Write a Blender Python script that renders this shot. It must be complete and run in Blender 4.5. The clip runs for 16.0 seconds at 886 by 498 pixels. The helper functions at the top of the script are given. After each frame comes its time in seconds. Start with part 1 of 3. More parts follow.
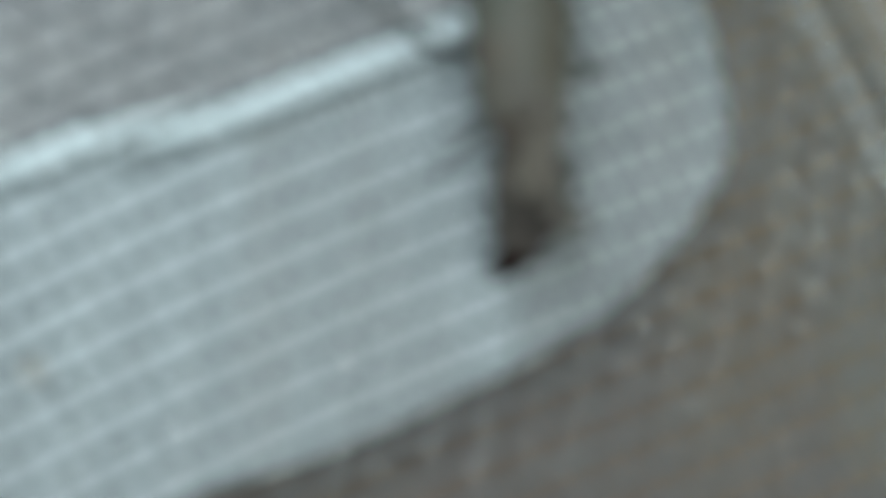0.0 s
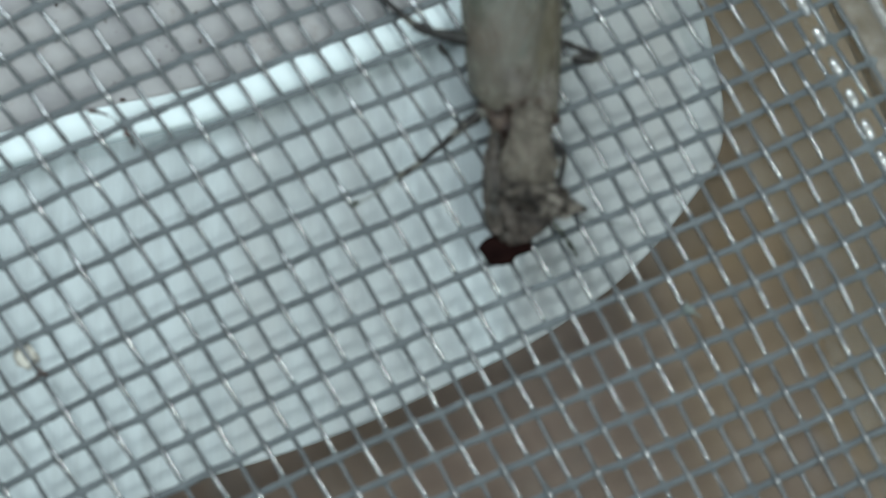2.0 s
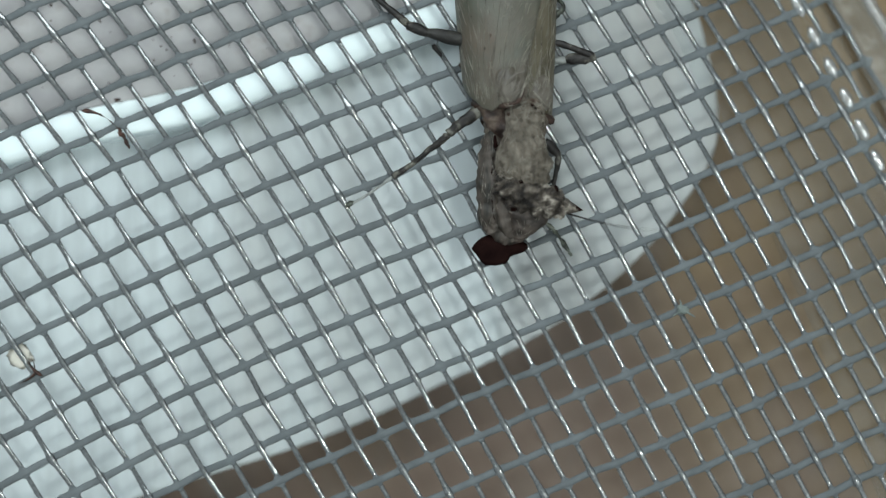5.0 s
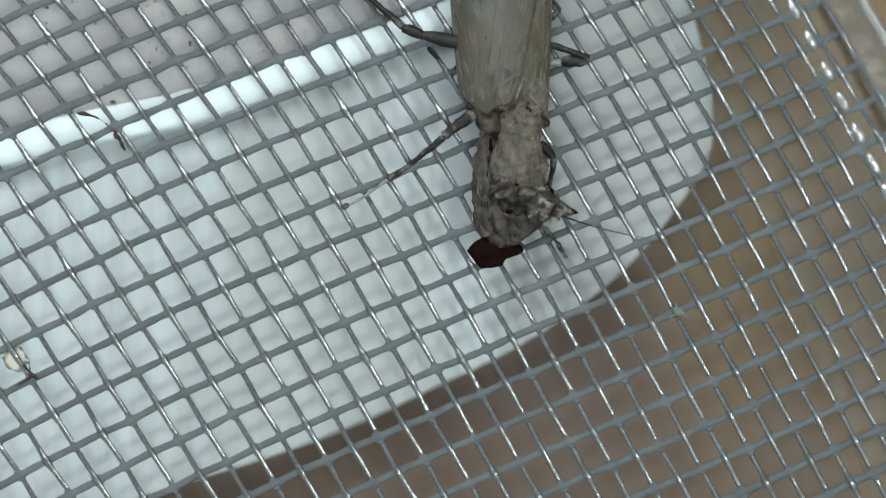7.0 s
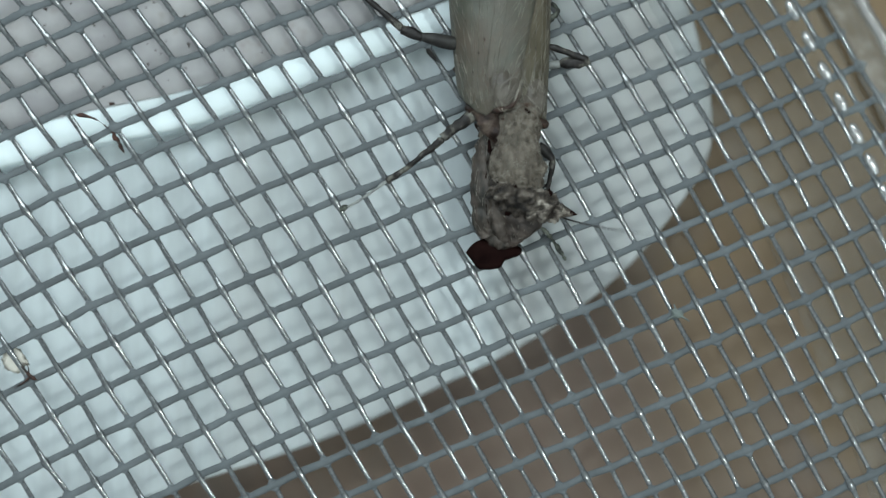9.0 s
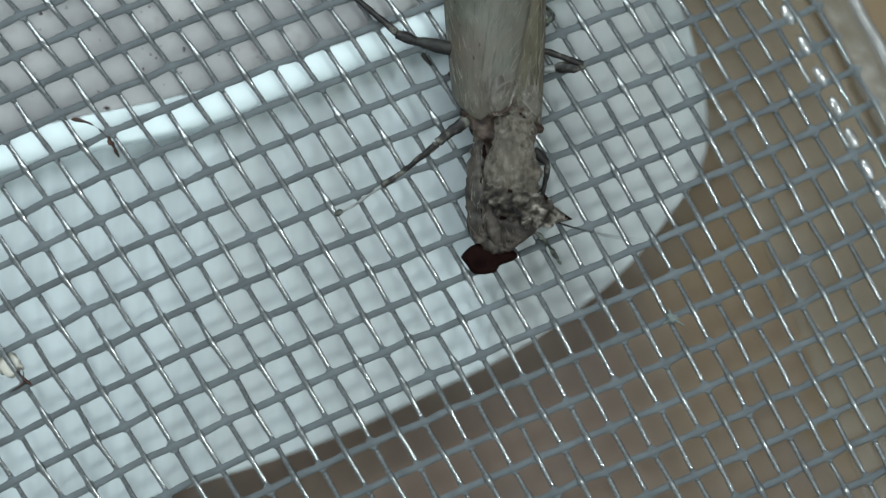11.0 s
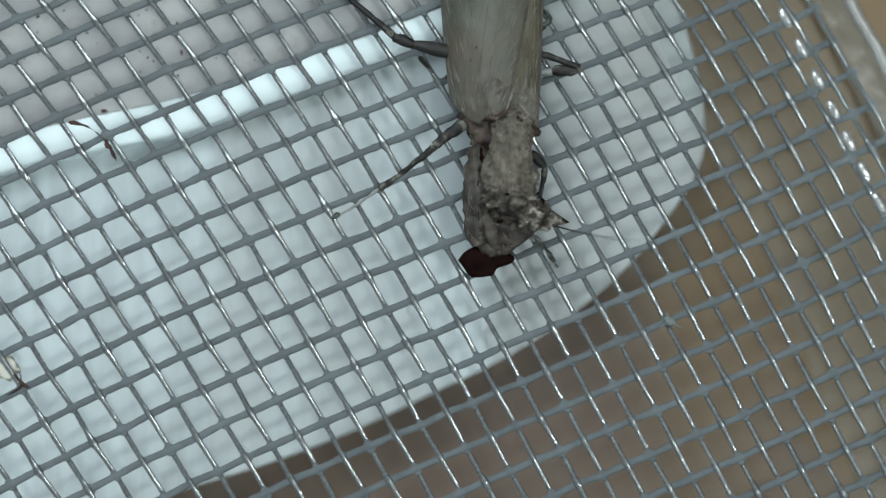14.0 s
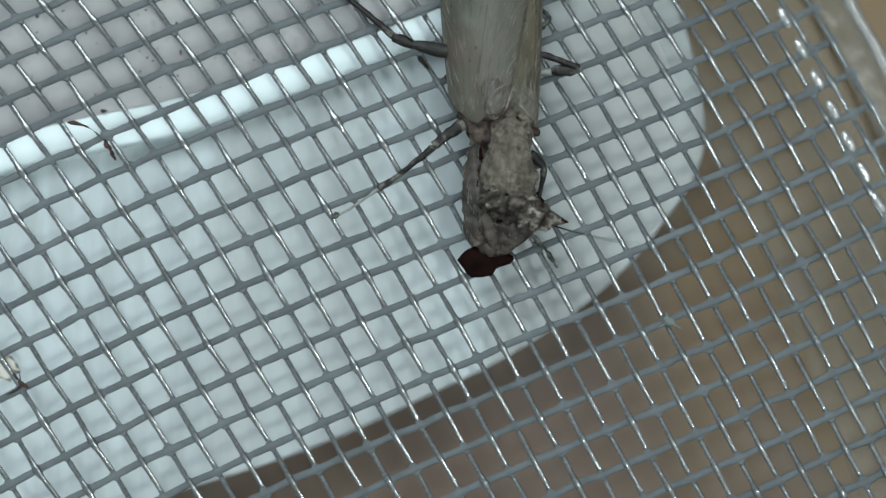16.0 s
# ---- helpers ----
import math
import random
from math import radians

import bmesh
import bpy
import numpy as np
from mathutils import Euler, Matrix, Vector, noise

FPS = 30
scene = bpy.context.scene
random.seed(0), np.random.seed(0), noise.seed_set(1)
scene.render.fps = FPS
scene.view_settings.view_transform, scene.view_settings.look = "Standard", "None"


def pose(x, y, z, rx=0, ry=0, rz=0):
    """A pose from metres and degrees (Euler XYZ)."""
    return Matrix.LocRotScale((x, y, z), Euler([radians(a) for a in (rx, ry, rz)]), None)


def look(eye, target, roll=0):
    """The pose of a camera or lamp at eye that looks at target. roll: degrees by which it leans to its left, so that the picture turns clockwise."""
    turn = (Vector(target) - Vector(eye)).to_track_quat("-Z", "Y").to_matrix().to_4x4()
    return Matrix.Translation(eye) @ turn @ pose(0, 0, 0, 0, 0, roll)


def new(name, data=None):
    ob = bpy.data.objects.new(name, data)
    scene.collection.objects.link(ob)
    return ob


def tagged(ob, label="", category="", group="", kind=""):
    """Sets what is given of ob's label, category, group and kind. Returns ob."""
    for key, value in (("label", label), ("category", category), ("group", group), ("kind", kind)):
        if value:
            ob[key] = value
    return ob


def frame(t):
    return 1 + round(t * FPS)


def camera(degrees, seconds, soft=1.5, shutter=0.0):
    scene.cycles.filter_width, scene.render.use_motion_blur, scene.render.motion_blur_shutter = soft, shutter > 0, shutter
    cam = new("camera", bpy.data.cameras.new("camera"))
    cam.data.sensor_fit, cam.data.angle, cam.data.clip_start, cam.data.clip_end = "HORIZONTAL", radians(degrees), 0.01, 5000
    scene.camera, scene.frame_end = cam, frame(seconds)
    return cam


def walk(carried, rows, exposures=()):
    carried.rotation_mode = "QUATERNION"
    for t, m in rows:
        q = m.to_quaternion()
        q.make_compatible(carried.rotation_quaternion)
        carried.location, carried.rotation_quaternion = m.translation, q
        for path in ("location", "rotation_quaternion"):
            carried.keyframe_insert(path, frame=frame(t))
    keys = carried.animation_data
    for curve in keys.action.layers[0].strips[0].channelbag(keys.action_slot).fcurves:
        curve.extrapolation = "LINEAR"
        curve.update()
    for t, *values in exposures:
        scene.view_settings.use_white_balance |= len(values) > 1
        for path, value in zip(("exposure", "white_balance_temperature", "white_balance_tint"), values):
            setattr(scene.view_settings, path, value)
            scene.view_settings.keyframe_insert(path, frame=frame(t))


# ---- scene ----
# A rearing box with a woven net lid stands on a table; a small bark mantis sits on the net.
# Lengths below are in millimetres unless they pass through mm(); the net lies NET above the table.
NET = 6.5
EYE = 63.0


def mm(p, z0=NET):
    """Metres in the world from millimetres over the net."""
    return Vector((p[0] / 1000, p[1] / 1000, (p[2] + z0) / 1000))


# ---- camera ----
cam = camera(36.0, 16.0, soft=1.25, shutter=0.5)
cam.data.dof.use_dof = True
FOCUS = new("focus_point")
cam.data.dof.focus_object = FOCUS
cam.data.dof.aperture_fstop = 18.0


def eye_at(x, y, dz=0.0):
    return pose(x / 1000, y / 1000, (NET + EYE + dz) / 1000, 0, 0, 0)


walk(cam, [
    (0.0, eye_at(-1.253, 0.078)), (0.5, eye_at(-1.200, -0.026)), (1.0, eye_at(-1.000, -0.335)),
    (1.5, eye_at(-0.940, -0.495)), (2.0, eye_at(-0.914, -0.535)), (2.5, eye_at(-0.843, -0.567)),
    (3.0, eye_at(-0.783, -0.627)), (3.5, eye_at(-0.715, -0.695)), (4.0, eye_at(-0.713, -0.634)),
    (6.5, eye_at(-0.480, -0.465)), (7.0, eye_at(-0.444, -0.426)), (7.5, eye_at(-0.423, -0.426)),
    (8.0, eye_at(-0.392, -0.426)), (8.5, eye_at(-0.386, -0.392)), (9.0, eye_at(-0.386, -0.350)),
    (11.5, eye_at(-0.110, -0.078)), (12.0, eye_at(-0.078, -0.034)), (12.5, eye_at(-0.031, -0.034)),
    (13.0, eye_at(-0.031, -0.010)), (13.5, eye_at(-0.031, 0.0)), (14.0, eye_at(-0.031, 0.0)),
    (14.5, eye_at(0.0, 0.0)), (16.0, eye_at(0.0, 0.0))],
     exposures=[(0.0, 0.27, 5930, -4), (2.5, 0.29, 5950, -3), (3.5, 0.32, 5970, -3), (6.4, 0.38, 6260, 0), (7.0, 0.38, 6200, 0), (9.0, 0.28, 5970, -3), (16.0, 0.28, 5970, -3)])

# ---- light ----
SUN = Vector((0.29, -0.14, 0.95)).normalized()
world = bpy.data.worlds.new("sky")
scene.world = world
world.use_nodes = True
wt = world.node_tree
sky = wt.nodes.new("ShaderNodeTexSky")
sky.sky_type = "NISHITA"
sky.sun_disc = False
sky.sun_elevation = math.asin(SUN.z)
sky.sun_rotation = math.atan2(SUN.x, SUN.y)
sky.air_density, sky.dust_density, sky.ozone_density = 1.0, 3.0, 0.6
haze = wt.nodes.new("ShaderNodeHueSaturation")
haze.inputs["Saturation"].default_value = 0.12
wt.links.new(sky.outputs["Color"], haze.inputs["Color"])
wt.links.new(haze.outputs["Color"], wt.nodes["Background"].inputs["Color"])
wt.nodes["Background"].inputs["Strength"].default_value = 0.075
sun = new("sun", bpy.data.lights.new("sun", "SUN"))
sun.data.energy = 0.63
sun.data.angle = radians(7.0)
sun.data.color = (1.0, 0.98, 0.95)
sun.rotation_euler = SUN.to_track_quat("Z", "Y").to_euler()
sun.location = (0.3, 0.1, 0.5)
# an added area lamp over the table, in an unseen window opening
ADDED_WINDOW = (-0.64, 0.06, 0.42, 1.16)
added_lamp = new("added_window_lamp", bpy.data.lights.new("added_window_lamp", "AREA"))
added_lamp.data.shape = "RECTANGLE"
added_lamp.data.size, added_lamp.data.size_y = ADDED_WINDOW[1] - ADDED_WINDOW[0] - 0.08, ADDED_WINDOW[3] - ADDED_WINDOW[2] - 0.08
added_lamp.data.energy = 10.4
added_lamp.data.color = (0.99, 1.0, 1.035)
added_lamp.matrix_world = look(((ADDED_WINDOW[0] + ADDED_WINDOW[1]) / 2, 0.47, (ADDED_WINDOW[2] + ADDED_WINDOW[3]) / 2), ((ADDED_WINDOW[0] + ADDED_WINDOW[1]) / 2, 0.0, (ADDED_WINDOW[2] + ADDED_WINDOW[3]) / 2))


# ---- materials ----
def material(name, stops, scale=300.0, detail=6.0, stretch=(1, 1, 1), rough=0.6, rough_var=0.15, bump=0.2,
             bump_scale=None, bump_dist=0.00004, metal=0.0, spots=None, spot_scale=900.0, spot_edge=(0.62, 0.68),
             trans=0.0, ior=1.45, alpha=1.0, subsurface=0.0, coat=0.0, piece=0.0, shift=(0, 0, 0.0055), twist=0.0):
    """A layered noise material: a colour ramp over noise, a second set of spots, fine relief and uneven gloss."""
    m = bpy.data.materials.new(name)
    m.use_nodes = True
    nt = m.node_tree
    b = nt.nodes["Principled BSDF"]
    co = nt.nodes.new("ShaderNodeTexCoord")
    mp = nt.nodes.new("ShaderNodeMapping")
    mp.inputs["Scale"].default_value = stretch
    mp.inputs["Location"].default_value = shift
    nt.links.new(co.outputs["Object"], mp.inputs["Vector"])

    def noise_tex(s, d, rough_=0.6):
        n = nt.nodes.new("ShaderNodeTexNoise")
        n.inputs["Scale"].default_value, n.inputs["Detail"].default_value = s, d
        n.inputs["Roughness"].default_value = rough_
        n.inputs["Distortion"].default_value = twist
        nt.links.new(mp.outputs["Vector"], n.inputs["Vector"])
        return n

    def ramp(src, pts):
        r = nt.nodes.new("ShaderNodeValToRGB")
        while len(r.color_ramp.elements) < len(pts):
            r.color_ramp.elements.new(0.5)
        for e, (pos, c) in zip(r.color_ramp.elements, pts):
            e.position = pos
            e.color = (*c, 1) if len(c) == 3 else c
        nt.links.new(src, r.inputs["Fac"])
        return r

    n1 = noise_tex(scale, detail)
    col = ramp(n1.outputs["Fac"], stops).outputs["Color"]
    if spots:
        n2 = noise_tex(spot_scale, 3.0)
        f = ramp(n2.outputs["Fac"], [(spot_edge[0], (0, 0, 0)), (spot_edge[1], (1, 1, 1))])
        mx = nt.nodes.new("ShaderNodeMix")
        mx.data_type = "RGBA"
        nt.links.new(f.outputs["Color"], mx.inputs[0])
        nt.links.new(col, mx.inputs[6])
        mx.inputs[7].default_value = (*spots, 1)
        col = mx.outputs[2]
    if piece:
        info = nt.nodes.new("ShaderNodeObjectInfo")
        mr = nt.nodes.new("ShaderNodeMapRange")
        mr.inputs["To Min"].default_value, mr.inputs["To Max"].default_value = 1 - piece, 1 + piece
        nt.links.new(info.outputs["Random"], mr.inputs["Value"])
        hv = nt.nodes.new("ShaderNodeHueSaturation")
        nt.links.new(mr.outputs["Result"], hv.inputs["Value"])
        nt.links.new(col, hv.inputs["Color"])
        col = hv.outputs["Color"]
    nt.links.new(col, b.inputs["Base Color"])
    n3 = noise_tex(bump_scale or scale * 3, 5.0, 0.7)
    rr = nt.nodes.new("ShaderNodeMapRange")
    rr.inputs["To Min"].default_value, rr.inputs["To Max"].default_value = max(0.02, rough - rough_var), min(1, rough + rough_var)
    nt.links.new(n3.outputs["Fac"], rr.inputs["Value"])
    nt.links.new(rr.outputs["Result"], b.inputs["Roughness"])
    if bump:
        bp = nt.nodes.new("ShaderNodeBump")
        bp.inputs["Strength"].default_value, bp.inputs["Distance"].default_value = bump, bump_dist
        nt.links.new(n3.outputs["Fac"], bp.inputs["Height"])
        nt.links.new(bp.outputs["Normal"], b.inputs["Normal"])
    b.inputs["Metallic"].default_value = metal
    b.inputs["Transmission Weight"].default_value = trans
    b.inputs["IOR"].default_value = ior
    b.inputs["Alpha"].default_value = alpha
    b.inputs["Coat Weight"].default_value = coat
    if subsurface:
        b.inputs["Subsurface Weight"].default_value = subsurface
        b.inputs["Subsurface Radius"].default_value = (0.0006, 0.0004, 0.0003)
    return m


def grey(v, tint=(1, 1, 1)):
    return tuple(v * t for t in tint)


COOL = (0.92, 1.0, 1.04)
M_WEFT = material("coated_thread", [(0.35, grey(0.093, (0.89, 1.0, 1.06))), (0.65, grey(0.129, (0.89, 1.0, 1.06)))], 900, rough=0.7, bump=0.25, bump_scale=2500, piece=0.10)
M_WARP = material("glossy_thread", [(0.38, grey(0.066, COOL)), (0.64, grey(0.135, COOL))], 8500, rough=0.13, rough_var=0.09, bump=0.22,
                  bump_scale=13000, bump_dist=0.00003, metal=0.15, ior=2.1, piece=0.15)
# shift lays the grey spots over the right end, its shading put into colour
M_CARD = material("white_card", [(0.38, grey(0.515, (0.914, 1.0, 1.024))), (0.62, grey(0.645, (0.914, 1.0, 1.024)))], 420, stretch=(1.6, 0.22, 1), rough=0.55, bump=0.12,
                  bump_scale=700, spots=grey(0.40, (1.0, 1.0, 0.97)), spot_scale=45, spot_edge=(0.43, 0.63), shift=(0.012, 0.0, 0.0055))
# whiter than the card: the light caught by the lip is put into the colour
M_LIP = material("lit_white_plastic", [(0.3, grey(0.90, (0.89, 0.99, 1.01))), (0.7, grey(0.93, (0.89, 0.99, 1.01)))], 200, rough=0.6, bump=0.05)
M_LEDGE = material("dusty_paint", [(0.35, (0.325, 0.32, 0.33)), (0.65, (0.455, 0.45, 0.45))], 260, rough=0.75, bump=0.3, bump_scale=900,
                   spots=(0.30, 0.27, 0.26), spot_scale=520, spot_edge=(0.60, 0.74))
M_TABLE = material("brown_wood", [(0.40, (0.128, 0.089, 0.065)), (0.50, (0.139, 0.098, 0.064)), (0.60, (0.156, 0.108, 0.060))], 45, detail=3.0, stretch=(1.079, 0.4855, 1),
                   rough=0.5, bump=0.15, bump_scale=260, spots=(0.126, 0.098, 0.076), spot_scale=160, spot_edge=(0.58, 0.74), shift=(0.102, 0.034, 0.0))


def add_ochre_side(m, across, start, soft, colour):
    """Mixes the base colour towards colour on one side of a wandering line."""
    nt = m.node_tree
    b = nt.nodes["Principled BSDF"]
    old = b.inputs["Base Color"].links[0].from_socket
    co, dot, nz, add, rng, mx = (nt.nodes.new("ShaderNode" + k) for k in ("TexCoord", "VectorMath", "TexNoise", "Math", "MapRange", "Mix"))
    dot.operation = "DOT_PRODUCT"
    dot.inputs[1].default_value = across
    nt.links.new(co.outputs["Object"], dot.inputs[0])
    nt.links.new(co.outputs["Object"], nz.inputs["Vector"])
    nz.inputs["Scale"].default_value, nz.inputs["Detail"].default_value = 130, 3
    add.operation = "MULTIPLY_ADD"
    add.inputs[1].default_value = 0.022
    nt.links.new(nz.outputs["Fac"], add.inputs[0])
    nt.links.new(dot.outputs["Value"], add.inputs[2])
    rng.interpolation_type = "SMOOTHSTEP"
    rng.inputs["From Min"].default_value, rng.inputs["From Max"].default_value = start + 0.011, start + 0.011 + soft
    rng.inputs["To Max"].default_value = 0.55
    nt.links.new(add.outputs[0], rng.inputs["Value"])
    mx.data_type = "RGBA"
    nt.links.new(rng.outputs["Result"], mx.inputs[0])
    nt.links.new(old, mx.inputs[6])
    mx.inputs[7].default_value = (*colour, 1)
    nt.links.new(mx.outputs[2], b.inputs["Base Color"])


add_ochre_side(M_TABLE, (0.86, 0.51, 0.0), 0.0112, 0.004, (0.160, 0.106, 0.044))
M_PLASTER = material("grey_plaster", [(0.35, (0.30, 0.30, 0.29)), (0.65, (0.38, 0.37, 0.36))], 6, rough=0.9, bump=0.3, bump_scale=60, bump_dist=0.002)
M_WING = material("wing_leather", [(0.36, (0.058, 0.062, 0.047)), (0.5, (0.078, 0.080, 0.062)), (0.64, (0.098, 0.096, 0.075))], 700, stretch=(1.2, 0.7, 1),
                  rough=0.5, bump=0.5, bump_scale=2600, bump_dist=0.00005, spots=(0.094, 0.078, 0.060), spot_scale=300, spot_edge=(0.46, 0.64), subsurface=0.25)
M_FLANK = material("brown_wing", [(0.36, (0.062, 0.053, 0.034)), (0.5, (0.088, 0.077, 0.050)), (0.64, (0.112, 0.098, 0.068))], 700, stretch=(1.2, 0.6, 1),
                   rough=0.45, bump=0.5, bump_scale=2600, bump_dist=0.00005, spots=(0.070, 0.062, 0.040), spot_scale=400, spot_edge=(0.5, 0.68))
M_VEIN = material("wing_vein", [(0.40, (0.070, 0.066, 0.050)), (0.62, (0.17, 0.155, 0.125))], 1500, rough=0.35, bump=0.1)
M_HAIR = material("pale_hair", [(0.42, (0.11, 0.10, 0.08)), (0.60, (0.27, 0.25, 0.21))], 1500, rough=0.35, bump=0.1)
M_CORNER = material("wing_corner", [(0.38, (0.074, 0.064, 0.051)), (0.5, (0.098, 0.086, 0.070)), (0.62, (0.135, 0.121, 0.101))], 900, rough=0.4, bump=0.6, bump_scale=2600, bump_dist=0.00008)
M_RED = material("reddish_hinge", [(0.42, (0.016, 0.008, 0.006)), (0.52, (0.050, 0.031, 0.023)), (0.64, (0.105, 0.080, 0.062))], 1600, rough=0.5, bump=0.8, bump_scale=4000, bump_dist=0.0001)
M_BODY = material("mantis_cuticle", [(0.34, (0.050, 0.040, 0.030)), (0.48, (0.118, 0.100, 0.078)), (0.66, (0.200, 0.176, 0.142))], 2600, stretch=(1.5, 0.5, 1), rough=0.6, bump=1.0,
                  bump_scale=4800, bump_dist=0.00014, spots=(0.060, 0.034, 0.022), spot_scale=800, spot_edge=(0.58, 0.72))
M_HEAD = material("mottled_head", [(0.38, (0.008, 0.006, 0.005)), (0.46, (0.042, 0.034, 0.027)), (0.55, (0.092, 0.077, 0.062)), (0.65, (0.38, 0.345, 0.295))], 1500, detail=7.0, stretch=(0.8, 1.1, 1), rough=0.45, bump=1.0, twist=0.6,
                  bump_scale=4200, bump_dist=0.00018, spots=(0.012, 0.009, 0.008), spot_scale=1900, spot_edge=(0.60, 0.66))
M_FACE = material("face_cuticle", [(0.38, (0.022, 0.017, 0.014)), (0.62, (0.088, 0.070, 0.058))], 1800, rough=0.5, bump=0.8, bump_scale=3400, bump_dist=0.00008)
M_LEG = material("banded_leg", [(0.47, (0.008, 0.0065, 0.006)), (0.54, (0.022, 0.018, 0.016)), (0.62, (0.125, 0.122, 0.102))], 1300, rough=0.5, bump=0.8,
                 bump_scale=4200, bump_dist=0.00008)
M_COXA = material("grey_coxa", [(0.38, (0.014, 0.013, 0.010)), (0.50, (0.043, 0.035, 0.028)), (0.64, (0.078, 0.063, 0.052))], 1300, stretch=(1.8, 0.5, 1), rough=0.55, bump=0.8, bump_scale=3300, bump_dist=0.00008)
M_SHANK = material("grey_shank", [(0.38, (0.009, 0.008, 0.007)), (0.50, (0.022, 0.021, 0.018)), (0.64, (0.048, 0.046, 0.040))], 1200, rough=0.5, bump=0.8, bump_scale=4200, bump_dist=0.00008)
M_MOSS = material("mossy_foot", [(0.40, (0.012, 0.013, 0.010)), (0.52, (0.055, 0.062, 0.048)), (0.64, (0.16, 0.17, 0.14))], 2600, rough=0.6, bump=0.6, bump_scale=5000)
# black of the front leg and eye tip, also shade in the folds
M_BLACK = material("black_cuticle_and_shade", [(0.3, (0.004, 0.0015, 0.0015)), (0.7, (0.014, 0.006, 0.005))], 1500, rough=0.85, bump=0.4, ior=1.25)
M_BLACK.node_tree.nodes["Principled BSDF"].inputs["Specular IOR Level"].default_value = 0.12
M_PALE = material("pale_foot", [(0.38, (0.20, 0.21, 0.20)), (0.62, (0.36, 0.375, 0.36))], 2500, rough=0.5, bump=0.3, trans=0.25)
M_DARK = material("dark_thorax_and_shade", [(0.38, (0.014, 0.009, 0.007)), (0.62, (0.06, 0.032, 0.022))], 2200, rough=0.55, bump=0.8, bump_scale=3600)
M_STEM = material("dry_stem", [(0.40, (0.010, 0.005, 0.004)), (0.64, (0.062, 0.024, 0.014))], 3000, rough=0.6, bump=0.5)
M_SEED = material("tan_husk", [(0.3, (0.44, 0.42, 0.36)), (0.7, (0.54, 0.52, 0.46))], 900, rough=0.6, bump=0.4)
M_GRIT = material("dark_grit", [(0.3, (0.02, 0.015, 0.012)), (0.7, (0.09, 0.06, 0.045))], 3000, rough=0.8, bump=0.3)
M_FLUFF = material("grey_fluff", [(0.3, (0.10, 0.12, 0.11)), (0.7, (0.20, 0.23, 0.215))], 2500, rough=0.8, bump=0.5)


def film_material(name, haze_part, gloss_part, rough):
    """Thin clear plastic: mostly let through, a little haze, a glossy skin."""
    m = bpy.data.materials.new(name)
    m.use_nodes = True
    nt = m.node_tree
    nt.nodes.clear()
    out = nt.nodes.new("ShaderNodeOutputMaterial")
    clear, gloss, dull = (nt.nodes.new("ShaderNodeBsdf" + k) for k in ("Transparent", "Glossy", "Diffuse"))
    clear.inputs["Color"].default_value = (0.95, 0.96, 0.96, 1)
    gloss.inputs["Roughness"].default_value = rough
    dull.inputs["Color"].default_value = (0.62, 0.66, 0.68, 1)
    co, nz, bp = nt.nodes.new("ShaderNodeTexCoord"), nt.nodes.new("ShaderNodeTexNoise"), nt.nodes.new("ShaderNodeBump")
    nz.inputs["Scale"].default_value, nz.inputs["Detail"].default_value = 900, 3
    bp.inputs["Strength"].default_value, bp.inputs["Distance"].default_value = 0.5, 0.00015
    nt.links.new(co.outputs["Object"], nz.inputs["Vector"])
    nt.links.new(nz.outputs["Fac"], bp.inputs["Height"])
    nt.links.new(bp.outputs["Normal"], gloss.inputs["Normal"])
    a, b = nt.nodes.new("ShaderNodeMixShader"), nt.nodes.new("ShaderNodeMixShader")
    a.inputs[0].default_value, b.inputs[0].default_value = haze_part, gloss_part
    nt.links.new(clear.outputs[0], a.inputs[1])
    nt.links.new(dull.outputs[0], a.inputs[2])
    nt.links.new(a.outputs[0], b.inputs[1])
    nt.links.new(gloss.outputs[0], b.inputs[2])
    nt.links.new(b.outputs[0], out.inputs["Surface"])
    return m


M_FILM = film_material("clear_film", 0.025, 0.08, 0.10)
M_HAZE = film_material("hazy_film", 0.022, 0.002, 0.30)
M_DROP = film_material("drop_film", 0.08, 0.40, 0.27)


# ---- building ----
def part(name, bm, mat, parent=None, label="", smooth=True):
    me = bpy.data.meshes.new(name)
    bmesh.ops.recalc_face_normals(bm, faces=bm.faces)
    bm.to_mesh(me)
    bm.free()
    me.materials.append(mat)
    for p in me.polygons:
        p.use_smooth = smooth
    ob = new(name, me)
    if parent:
        ob.parent = parent
    if label:
        ob["label"] = label
    return ob


def thing(name, label, category, group="", kind=""):
    return tagged(new(name), label, category, group, kind)


def spline(pts, n):
    """Points along a smooth curve through pts (tuples of any length), n per stretch."""
    pts = [np.array(p, float) for p in pts]
    ext = [2 * pts[0] - pts[1], *pts, 2 * pts[-1] - pts[-2]]
    out = []
    for k in range(len(pts) - 1):
        a, b, c, d = ext[k:k + 4]
        for s in range(n):
            t = s / n
            out.append(0.5 * (2 * b + (c - a) * t + (2 * a - 5 * b + 4 * c - d) * t * t + (3 * b - a - 3 * c + d) * t ** 3))
    out.append(pts[-1])
    return out


